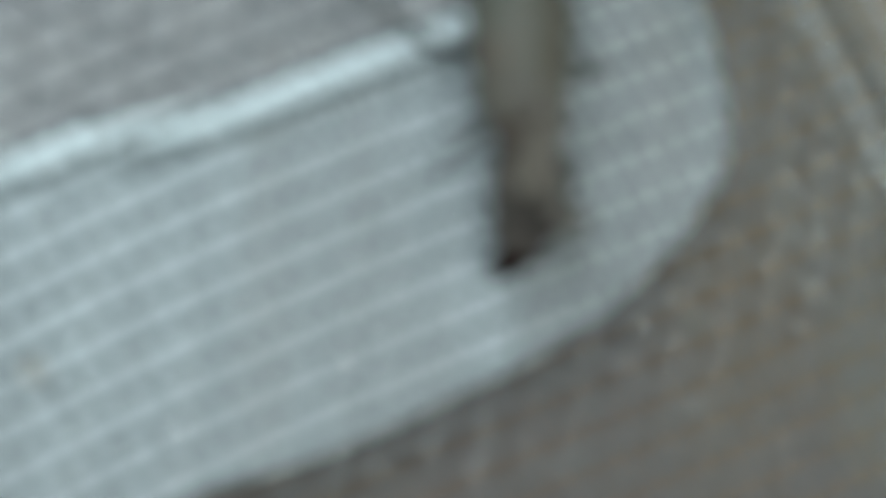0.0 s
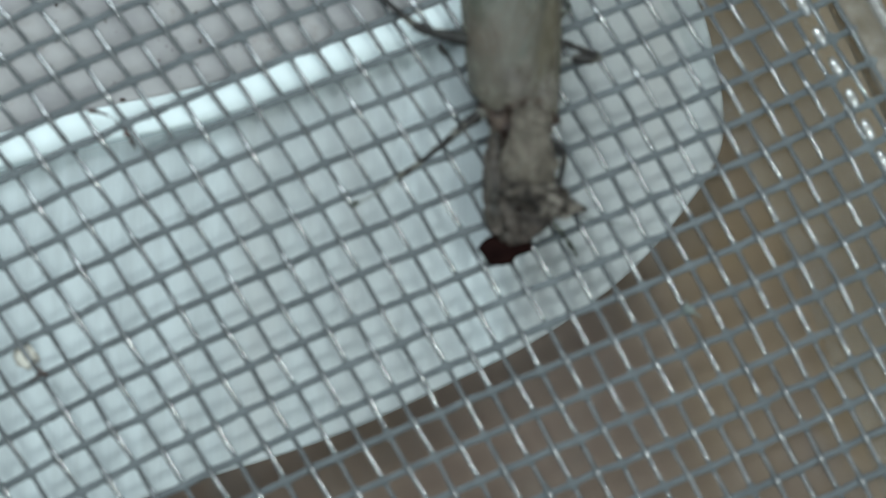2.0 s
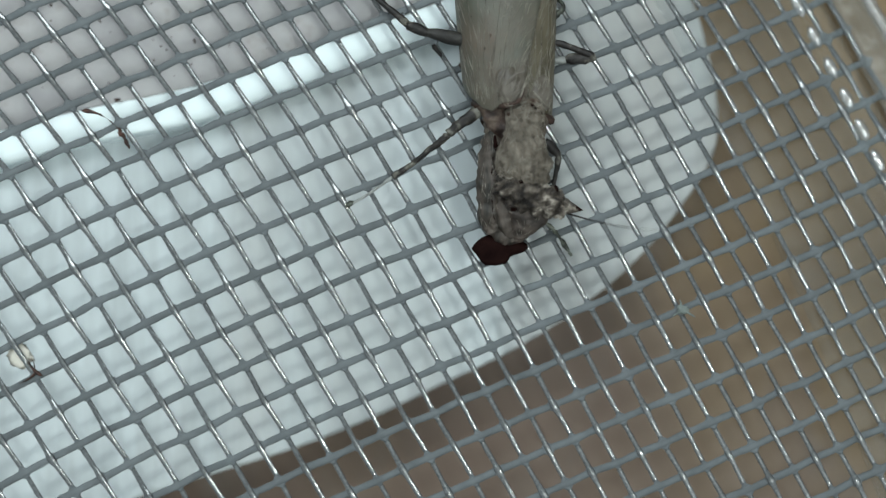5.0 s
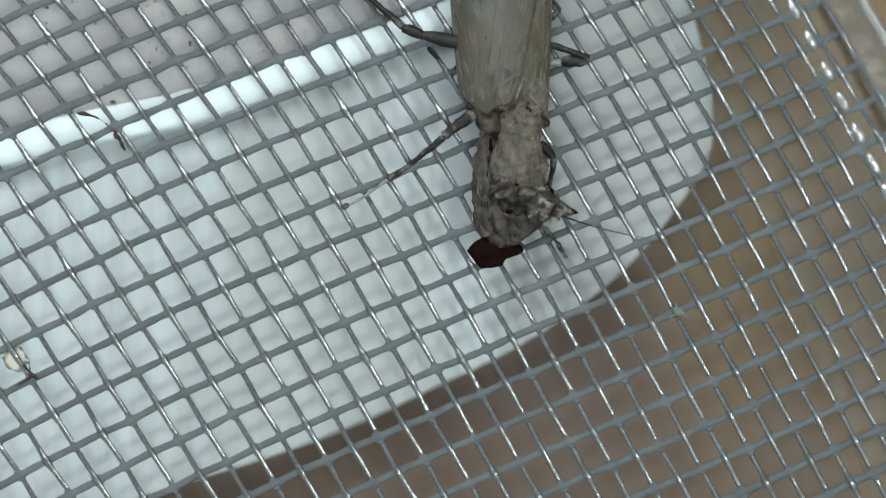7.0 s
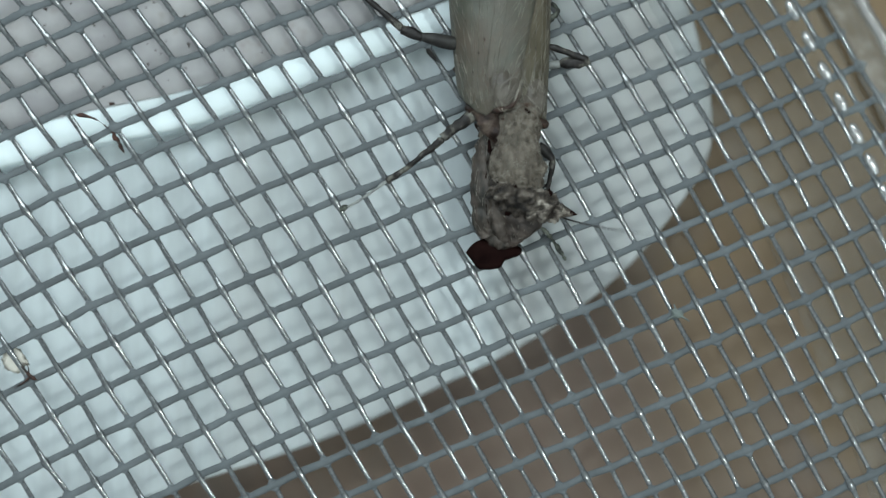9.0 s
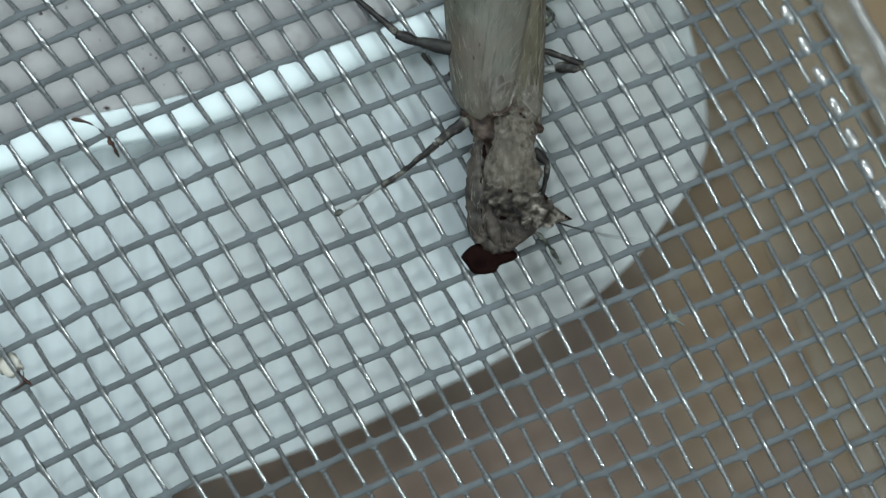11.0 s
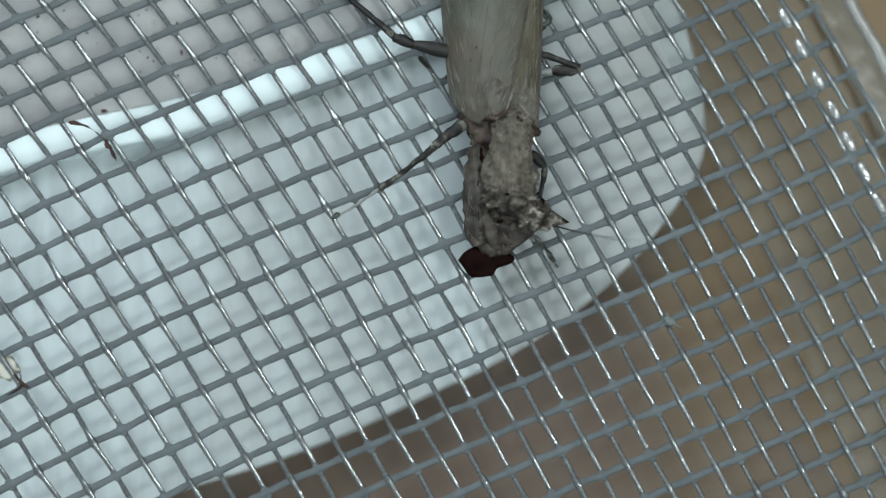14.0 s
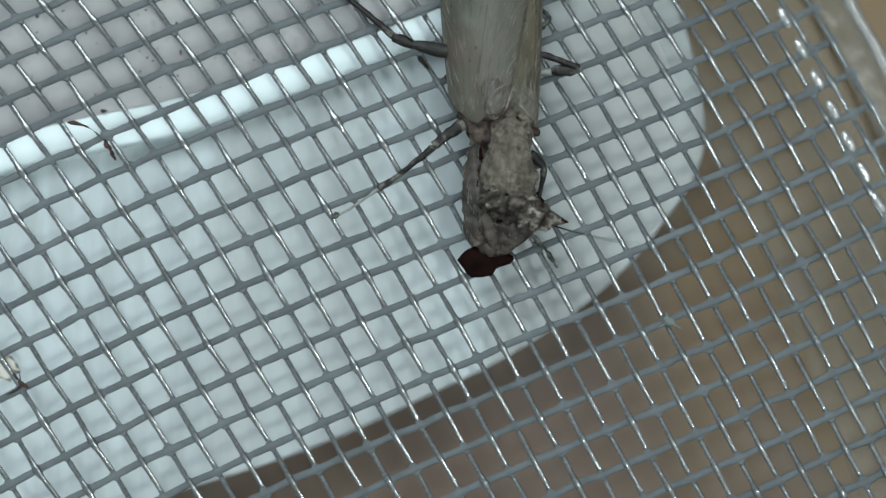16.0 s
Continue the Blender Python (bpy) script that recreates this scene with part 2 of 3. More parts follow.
def tube(bm, stations, sides=8, rough=0.0, freq=2.0, closed=True, octaves=3, square=1.0):
    """A tube through stations (x, y, z, half width, half height) in millimetres; rough: relief in millimetres; square under 1 flattens the sides."""
    st = [np.array(s, float) for s in stations]
    rings = []
    for k, s in enumerate(st):
        d = st[min(k + 1, len(st) - 1)][:3] - st[max(k - 1, 0)][:3]
        d = Vector(d).normalized()
        side = d.cross(Vector((0, 0, 1)))
        side = side.normalized() if side.length > 1e-4 else Vector((1, 0, 0))
        up = side.cross(d).normalized()
        ring = []
        for a in range(sides):
            th = 2 * math.pi * a / sides
            c, u = (math.copysign(abs(v) ** square, v) for v in (math.cos(th), math.sin(th)))
            off = side * (c * s[3]) + up * (u * s[4])
            p = Vector(s[:3]) + off
            if rough:
                p += off.normalized() * rough * noise.turbulence(p * freq, octaves, False) if off.length > 1e-6 else Vector()
            ring.append(bm.verts.new(mm(p)))
        rings.append(ring)
    for r0, r1 in zip(rings, rings[1:]):
        for a in range(sides):
            b = (a + 1) % sides
            bm.faces.new((r0[a], r0[b], r1[b], r1[a]))
    if closed:
        for ring in (rings[0], rings[-1]):
            c = sum((v.co for v in ring), Vector()) / sides
            v = bm.verts.new(c)
            for a in range(sides):
                bm.faces.new((ring[a], ring[(a + 1) % sides], v))
    return bm


def limb(name, pts, mat, parent, label="", sides=10, n=6, rough=0.0, freq=3.0, octaves=3):
    return part(name, tube(bmesh.new(), spline(pts, n), sides, rough, freq, octaves=octaves), mat, parent, label)


def hairs(name, pts, count, parent, seed, n=10, rise=0.015, long=(2, 5), thick=0.013):
    """Short pale hairs lying along the upper side of a limb made from the same stations."""
    st, rng, bm = spline(pts, n), random.Random(seed), bmesh.new()
    for _ in range(count):
        k = rng.randrange(1, len(st) - 7)
        th, turn, m = radians(rng.uniform(12, 168)), rng.uniform(-0.10, 0.10), rng.randint(*long)
        line = []
        for d in range(m + 1):
            s = st[k + d]
            w = Vector(st[k + d + 1][:3]) - Vector(s[:3])
            side = w.normalized().cross(Vector((0, 0, 1))).normalized()
            up = side.cross(w.normalized())
            a = th + turn * d
            p = Vector(s[:3]) + side * math.cos(a) * (s[3] + 0.06) + up * math.sin(a) * (s[4] + 0.06 + rise)
            line.append((p.x, p.y, p.z, thick, thick))
        tube(bm, line, 4, closed=False)
    return tagged(part(name, bm, M_HAIR, parent), kind="stuff")


def spines(pts, parent, count, seed):
    """Small dark spines along a leg."""
    st, rng = spline(pts, 6), random.Random(seed)
    for k in range(count):
        s = st[1 + (len(st) - 2) * k // count]
        a = rng.uniform(0, 2 * math.pi)
        p = (s[0], s[1], s[2])
        q = (s[0] + 0.26 * math.cos(a), s[1] + 0.26 * math.sin(a), s[2] + 0.04)
        part("spine", tube(bmesh.new(), [p + (0.05, 0.05), q + (0.008, 0.008)], 5), M_LEG, parent)


def blob(name, c, r, mat, parent, label="", rough=0.1, freq=3.0, sub=2, turn=0.0):
    bm = bmesh.new()
    bmesh.ops.create_icosphere(bm, subdivisions=sub, radius=1.0)
    rot = Matrix.Rotation(radians(turn), 3, "Z")
    for v in bm.verts:
        q = v.co * (1 + rough * noise.noise(v.co * freq + Vector(c)))
        q = rot @ Vector((q.x * r[0], q.y * r[1], q.z * r[2]))
        v.co = mm(q + Vector(c))
    return part(name, bm, mat, parent, label)


def slab(bm, outline, top, thick, bevel=0.2):
    """A flat piece with a rounded rim, down to the table at most: outline in millimetres, top(x, y) its upper height."""
    n = len(outline)
    cx, cy = sum(p[0] for p in outline) / n, sum(p[1] for p in outline) / n
    layers = []
    for inset, dz in ((bevel, -thick), (0.0, -thick + bevel), (0.0, -bevel), (bevel * 0.3, -bevel * 0.3), (bevel, 0.0)):
        ring = []
        for k, (x, y) in enumerate(outline):
            x0, y0 = outline[k - 1]
            x1, y1 = outline[(k + 1) % n]
            t = Vector((x1 - x0, y1 - y0)).normalized()
            nx, ny = -t.y, t.x
            if (cx - x) * nx + (cy - y) * ny < 0:
                nx, ny = -nx, -ny
            px, py = x + nx * inset, y + ny * inset
            ring.append(bm.verts.new(mm((px, py, max(top(px, py) + dz, -NET + (0.2 if dz > -thick else 0.005))))))
        layers.append(ring)
    for r0, r1 in zip(layers, layers[1:]):
        for a in range(n):
            bm.faces.new((r0[a], r0[(a + 1) % n], r1[(a + 1) % n], r1[a]))
    bm.faces.new(layers[0])
    bm.faces.new(layers[-1])
    return bm


# ---- table ----
def build_table():
    table = thing("table", "brown wooden tabletop under the clear box", "table", kind="structure")
    bm = bmesh.new()
    bmesh.ops.create_cube(bm, size=1.0)
    for v in bm.verts:
        v.co = Vector((v.co.x * 1.2, v.co.y * 0.8, v.co.z * 0.03 - 0.015))
    bmesh.ops.bevel(bm, geom=list(bm.edges), offset=0.004, segments=3, affect="EDGES")
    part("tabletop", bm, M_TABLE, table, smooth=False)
    for sx in (-1, 1):
        for sy in (-1, 1):
            bm = bmesh.new()
            bmesh.ops.create_cube(bm, size=1.0)
            for v in bm.verts:
                v.co = Vector((v.co.x * 0.05 + sx * 0.55, v.co.y * 0.05 + sy * 0.35, v.co.z * 0.7 - 0.38))
            part("leg", bm, M_TABLE, table, smooth=False)
    bm = bmesh.new()
    bmesh.ops.create_grid(bm, x_segments=2, y_segments=2, size=2.5)
    for v in bm.verts:
        v.co.z = -0.73
    tagged(part("floor", bm, M_LEDGE), "plain dusty grey floor under the table", "floor", kind="structure")


def cuboid(bm, x0, x1, y0, y1, z0, z1):
    made = bmesh.ops.create_cube(bm, size=1.0)["verts"]
    for v in made:
        v.co = Vector(((x0 + x1) / 2 + v.co.x * (x1 - x0), (y0 + y1) / 2 + v.co.y * (y1 - y0), (z0 + z1) / 2 + v.co.z * (z1 - z0)))
    return bm


# wall and window are unseen, added only to hold the area lamp
def build_added_wall():
    x0, x1, z0, z1 = ADDED_WINDOW
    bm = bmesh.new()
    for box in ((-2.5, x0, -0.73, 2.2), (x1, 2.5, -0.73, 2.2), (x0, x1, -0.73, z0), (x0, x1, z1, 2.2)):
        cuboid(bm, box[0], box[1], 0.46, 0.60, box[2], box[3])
    wall = tagged(part("wall_north", bm, M_PLASTER, smooth=False), "added unseen grey plastered wall with an opening for the added lamp", "wall", kind="structure")
    window = thing("added_window_1", "added unseen white-framed window round the added lamp", "window", kind="structure")
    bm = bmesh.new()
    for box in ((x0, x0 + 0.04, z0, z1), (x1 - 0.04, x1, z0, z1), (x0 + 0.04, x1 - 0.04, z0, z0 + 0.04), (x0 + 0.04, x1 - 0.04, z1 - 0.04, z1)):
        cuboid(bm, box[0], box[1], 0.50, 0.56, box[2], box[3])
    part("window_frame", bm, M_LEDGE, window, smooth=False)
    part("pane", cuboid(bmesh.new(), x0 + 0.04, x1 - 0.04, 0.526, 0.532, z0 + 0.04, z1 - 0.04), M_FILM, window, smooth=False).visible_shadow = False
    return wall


build_table()
build_added_wall()


# ---- white tray under the net ----
def tray_top(x, y):
    return -2.75 - 0.03 * max(0.0, x + 4.0)


def build_tray():
    tray = thing("tray", "white plastic tray with rounded end and raised lip under the net", "tray")
    tip = spline([(-33.282, -18.770, -3.70), (-21.672, -14.761, -3.70), (-13.379, -12.052, -3.70), (-8.403, -10.504, -3.70), (-4.533, -9.039, -3.70), (-0.387, -7.077, -3.70), (2.930, -5.446, -3.70), (5.971, -3.511, -3.70), (8.735, -1.216, -3.70), (10.947, 1.410, -3.70), (12.550, 3.898, -3.70), (12.850, 6.047, -3.70), (12.405, 8.950, -3.70), (11.238, 12.205, -3.70), (8.082, 14.955, -3.70)], 6)
    back = [(-1.216, 11.085, -3.70), (-10.062, 8.044, -3.70), (-18.908, 5.280, -3.70), (-33.282, 1.133, -3.70)]
    outline = []
    for p in tip + back:
        k = (EYE - tray_top(p[0], p[1])) / (EYE + 3.70)
        outline.append((p[0] * k, p[1] * k))
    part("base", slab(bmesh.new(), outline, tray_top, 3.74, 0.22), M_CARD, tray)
    # a smooth raised bead along the straight side
    lip = spline([(-32.234, 1.317, -1.60), (-19.383, 4.966, -1.60), (-12.155, 6.506, -1.60), (-4.926, 9.076, -1.60), (0.161, 11.057, -1.60), (5.783, 13.547, -1.60)], 8)
    wall, rings = bmesh.new(), []
    for k, p in enumerate(lip):
        d = (Vector(lip[min(k + 1, len(lip) - 1)][:2]) - Vector(lip[max(k - 1, 0)][:2])).normalized()
        rings.append([wall.verts.new(mm((p[0] - q * d.y, p[1] + q * d.x, z))) for q, z in
                      ((1.10, -3.2), (1.10, -1.60), (1.04, -1.54), (0.10, -1.52), (-0.50, -1.53), (-0.78, -1.56), (-0.90, -1.64), (-0.93, -1.78), (-0.92, -2.30), (-0.94, -2.72), (-0.96, -3.2))])
    for r0, r1 in zip(rings, rings[1:]):
        for k in range(11):
            wall.faces.new((r0[k], r0[(k + 1) % 11], r1[(k + 1) % 11], r1[k]))
    wall.faces.new(rings[0])
    wall.faces.new(rings[-1])
    part("lip", wall, M_LIP, tray, "white rounded lip with the light on it put into its colour")
    return tray


build_tray()


# ---- dusty ledge ----
def build_ledge():
    edge = spline([(-32.135, 2.068, -1.40), (-19.323, 5.655, -1.40), (-12.417, 7.180, -1.40), (-4.911, 9.635, -1.40), (0.160, 11.557, -1.40), (5.765, 14.039, -1.40)], 8)
    outline = [(p[0], p[1]) for p in edge] + [(5.765, 20.578, -1.40)[:2], (-32.135, 20.578, -1.40)[:2]]
    ledge = thing("ledge", "dusty grey-white painted block with dark grit on it", "ledge")
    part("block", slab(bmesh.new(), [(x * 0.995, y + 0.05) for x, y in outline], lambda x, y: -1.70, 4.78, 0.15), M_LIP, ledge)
    part("painted_top", slab(bmesh.new(), outline, lambda x, y: -1.44, 0.26, 0.07), M_LEDGE, ledge, "dusty grey painted top")


build_ledge()


# ---- woven net ----
def node(i, j):
    """Where warp thread i crosses weft thread j, in millimetres: a hand-stretched weave, skewed and slightly bowed."""
    ic, jc = min(max(i, -15), 24), min(max(j, -10), 12)
    a, b = ic / 10, jc / 10
    x = (-4.973 - 9.360 * b - 0.408 * b * b - 0.019 * b * b * b + 12.051 * a + 0.627 * a * b - 0.076 * a * b * b - 0.450 * a * a - 0.169 * a * a * b - 0.049 * a * a * a)
    y = (-3.814 + 15.868 * b - 0.441 * b * b - 0.664 * b * b * b + 5.123 * a + 0.050 * a * b - 0.066 * a * b * b - 0.507 * a * a - 0.204 * a * a * b + 0.113 * a * a * a)
    return x + (i - ic) * 1.20 - (j - jc) * 0.94, y + (i - ic) * 0.51 + (j - jc) * 1.57


def sag(x, y):
    """How the lid droops away towards its far corner: x, y and the drop."""
    drop = 0.007 * max(0.0, 0.8 * x + 0.6 * y - 6.0) ** 2
    k = 1 + drop / EYE
    return x * k, y * k, -drop


def rim_x(y):
    """The inner line of the clear rim."""
    return 18.9 - 0.52 * (y - 8.0) - 0.004 * (y - 8.0) ** 2


def build_net():
    net = thing("net_lid", "grey coated woven net lid, skewed and worn, with glossy cross threads", "net")
    rng = random.Random(4)
    jit = {}

    def at(i, j):
        if (i, j) not in jit:
            jit[i, j] = (rng.gauss(0, 0.02), rng.gauss(0, 0.02))
        x, y = node(i, j)
        return sag(x + jit[i, j][0], y + jit[i, j][1])

    def inside(x, y):
        return -29 < x < rim_x(y) + 1.4 and -20 < y < 20

    def thread(name, pts, r, rz, mat, over=(), fine=5, square=1.0):
        if len(pts) > 2:
            st = []
            for k, p in enumerate(spline(pts, fine)):
                # the coating gathers in a small knob where a thread passes on top
                m = min(len(over) - 1, (k + fine // 2) // fine)
                knob = over[m] * math.exp(-((k - m * fine) / (0.17 * fine)) ** 2) if over else 0.0
                g = 1 + 0.12 * noise.noise(Vector(p) * 1.7) + 0.10 * noise.noise(Vector(p) * 5.0) + 0.12 * noise.noise(Vector(p) * 9.0) + knob
                st.append((p[0], p[1], p[2] + 0.12 * knob, r * g, rz * g))
            part(name, tube(bmesh.new(), st, 12, square=square), mat, net)

    for j in range(-16, 20):
        pts = []
        for i in range(-34, 40):
            x, y, z = at(i, j)
            if inside(x, y):
                pts.append((x, y, z + (0.08 if (i + j) % 2 == 0 else -0.08)))
        thread("weft_thread", pts, 0.168, 0.075, M_WEFT)
    for i in range(-30, 34):
        pts, over = [], []
        for j in range(-20, 24):
            x, y, z = at(i, j)
            if inside(x, y):
                pts.append((x, y, z + (0.062 if (i + j) % 2 else -0.062)))
                over.append(rng.choice((0.1, 0.25, 0.4, 0.55)) if (i + j) % 2 else 0.0)
        thread("warp_thread", pts, 0.118, 0.066, M_WARP, over, 9, 0.62)
    # the coating runs together a little at each crossing and rounds the holes' corners
    bm = bmesh.new()
    star = [(0.38, 0.0), (0.175, 0.20), (0.0, 0.36), (-0.175, 0.20), (-0.38, 0.0), (-0.175, -0.20), (0.0, -0.36), (0.175, -0.20)]
    for i in range(-30, 34):
        for j in range(-16, 20):
            x, y, z = at(i, j)
            if not inside(x, y):
                continue
            (xu, yu, _), (xv, yv, _) = at(i + 1, j), at(i, j + 1)
            du, dv = Vector((xu - x, yu - y)).normalized(), Vector((xv - x, yv - y)).normalized()
            k1, zc = rng.uniform(0.88, 1.12), z + (-0.05 if (i + j) % 2 else 0.05)
            rows = []
            for f, dz in ((0.8, 0.06), (1.0, 0.0), (0.8, -0.06)):
                rows.append([bm.verts.new(mm((x + f * k1 * (p * du.x + q * dv.x), y + f * k1 * (p * du.y + q * dv.y), zc + dz))) for p, q in star])
            for r0, r1 in zip(rows, rows[1:]):
                for k in range(8):
                    bm.faces.new((r0[k], r0[(k + 1) % 8], r1[(k + 1) % 8], r1[k]))
            bm.faces.new(rows[0])
            bm.faces.new(rows[2])
    tagged(part("coating_joints", bm, M_WEFT, net, smooth=False), kind="stuff")
    return net


build_net()


# ---- clear box round the net ----
def build_box():
    box = thing("plastic_box", "clear plastic rearing box with a creased glossy rim", "box")
    ys = [21 - 42 * k / 40 for k in range(41)]

    def sweep(name, profile, label="", mat=M_FILM):
        bm = bmesh.new()
        rings = []
        for y in ys:
            x = rim_x(y)
            wob = 0.10 * noise.noise(Vector((0, y * 0.6, 0)))
            sx, sy, sz = sag(x, y)
            rings.append([bm.verts.new(mm((sx + px + wob, sy, max(-NET, pz + 0.5 * wob + sz)))) for px, pz in profile])
        n = len(profile)
        for r0, r1 in zip(rings, rings[1:]):
            for a in range(n):
                bm.faces.new((r0[a], r0[(a + 1) % n], r1[(a + 1) % n], r1[a]))
        bm.faces.new(rings[0])
        bm.faces.new(rings[-1])
        return part(name, bm, mat, box, label)

    circle = [(1.75 + 0.38 * math.cos(a * math.pi / 6), 0.05 + 0.34 * math.sin(a * math.pi / 6)) for a in range(12)]
    sweep("rim_bead", circle, "", M_DROP)
    sweep("rim_flange", [(-0.35, 0.26), (0.2, 0.34), (0.9, 0.30), (1.34, 0.28), (1.34, 0.18), (0.9, 0.20), (0.2, 0.24), (-0.35, 0.2)])
    ripple = [(-8.4 + 0.25 * k, 0.30 + 0.006 * k + 0.02 * math.sin(k * 1.15)) for k in range(32)]
    sweep("inner_lip", ripple + [(x, z - 0.12) for x, z in reversed(ripple)], "hazy rippled inner lip", M_HAZE)
    sweep("wall_panel", [(1.35, -0.32), (2.0, -0.32), (1.9, -NET), (1.25, -NET)])
    for (xa, ya, xb, yb) in ((-29.5, -20.5, -29.5, 20.5), (-29.5, 20.5, 12.5, 20.5), (-29.5, -20.5, 33.0, -20.5)):
        bm = bmesh.new()
        t = Vector((xb - xa, yb - ya)).normalized() * 0.35
        vs = [[bm.verts.new(mm((x + s * t.y, y - s * t.x, z))) for x, y, z in ((xa, ya, -NET), (xb, yb, -NET), (xb, yb, 0.3), (xa, ya, 0.3))] for s in (-1, 1)]
        bm.faces.new(vs[0])
        bm.faces.new(vs[1])
        for a in range(4):
            bm.faces.new((vs[0][a], vs[0][(a + 1) % 4], vs[1][(a + 1) % 4], vs[1][a]))
        part("wall_panel", bm, M_FILM, box, smooth=False)
    # melted drops of plastic that hold the net to the rim
    for k in range(12):
        y = 13.5 - k * 1.42
        x = rim_x(y) - 1.75
        sx, sy, sz = sag(x, y)
        blob("weld_drop", (sx, sy, sz + 0.12), (0.27, 0.58, 0.24), M_DROP, box, rough=0.15, sub=3, turn=28)


build_box()
for ob in bpy.data.objects["plastic_box"].children:
    ob.visible_shadow = False


# ---- mantis ----
def wing_half(y):
    """Half width of the folded wings at y."""
    k = max(0.0, (y - 5.6) / 24.0)
    return (1.96 + 0.42 * math.sin(min(1.0, k * 3.0) * math.pi / 2)) * (1 - 0.9 * max(0.0, k - 0.45) ** 2 * 3)


def wing_mid(y):
    return 2.37 - 0.030 * (y - 5.6)


def wing(name, q0, q1, drift, base, lift, mat, seed, parent, label):
    """One folded forewing: an arched blade with thickness from q0 to q1 across the back; drift: how its inner edge leans away."""
    def over(u, y, up=0.0):
        q = q0 + (q1 + drift * min(1.0, max(0.0, (y - 6.4) / 5.0)) - q0) * u
        x = wing_mid(y) + wing_half(y) * math.sin(q * math.pi / 2)
        z = 0.55 + lift + (2.05 - 0.02 * (y - 5)) * max(0.0, math.cos(q * math.pi / 2)) ** 0.75
        z += 0.09 * noise.noise(Vector((x * 1.1, y * 0.6, q))) + 0.045 * noise.noise(Vector((x * 3.4, y * 1.2, 3)))
        return x, y, z + up

    bm = bmesh.new()
    ns, nq = 70, 26
    sheets = []
    for off in (0.0, -0.07):
        grid = []
        for s in range(ns + 1):
            row = []
            for k in range(nq + 1):
                u = k / nq
                yb = base(u) + 0.05 * noise.noise(Vector((u * 9, 0, seed)))
                row.append(bm.verts.new(mm(over(u, yb + (25.0 - yb) * (s / ns) ** 1.35, off - 0.03 * max(0, 5 - s)))))
            grid.append(row)
        sheets.append(grid)
    top, low = sheets
    for g in sheets:
        for s in range(ns):
            for k in range(nq):
                bm.faces.new((g[s][k], g[s][k + 1], g[s + 1][k + 1], g[s + 1][k]))
    for s in range(ns):
        for k in (0, nq):
            bm.faces.new((top[s][k], top[s + 1][k], low[s + 1][k], low[s][k]))
    for k in range(nq):
        for s in (0, ns):
            bm.faces.new((top[s][k], top[s][k + 1], low[s][k + 1], low[s][k]))
    wing_ob = part(name, bm, mat, parent, label)
    # raised veins that fan out from the wing's base
    rng = random.Random(seed)
    for v in range(5):
        u0, u1 = 0.34 + 0.42 * (v + 0.5 * rng.random()) / 5, 0.08 + 0.86 * (v + rng.random()) / 5
        st = []
        for s in range(26):
            f = s / 25
            u = u0 + (u1 - u0) * f
            st.append((*over(u, base(u) + 0.4 + 15.0 * f, 0.01), 0.013, 0.012))
        part("vein", tube(bmesh.new(), st, 5), M_VEIN, wing_ob)
    # pale down that lies along the wing in a loose fan
    bm = bmesh.new()
    for h in range(300):
        u = rng.uniform(0.04, 0.96)
        y0, long = base(u) + 0.1 + 9.0 * rng.random() ** 1.5, rng.choice((0.25, 0.35, 0.5, 0.7, 0.9, 1.3))
        lean = 0.30 * (u - 0.62 if q0 < -0.5 else u - 0.15) + rng.gauss(0, 0.045)
        bend, fat = rng.uniform(0.8, 1.8), rng.choice((0.006, 0.008, 0.010, 0.015))
        st = []
        for k in range(6):
            f = k / 5
            uu = min(0.99, max(0.01, u + lean * f ** bend * long))
            st.append((*over(uu, y0 + long * f, 0.015), fat * (1 - 0.5 * f), fat * (1 - 0.5 * f)))
        tube(bm, st, 4, closed=False)
    tagged(part("wing_hairs", bm, M_HAIR, wing_ob), kind="stuff")
    # small dark specks on the wing
    for h in range(14):
        x, y, z = over(rng.uniform(0.1, 0.9), rng.uniform(7.5, 12.5), 0.0)
        blob("speck", (x, y, z), (0.05, rng.uniform(0.05, 0.09), 0.02), M_DARK, wing_ob, rough=0.5, sub=1)
    return wing_ob


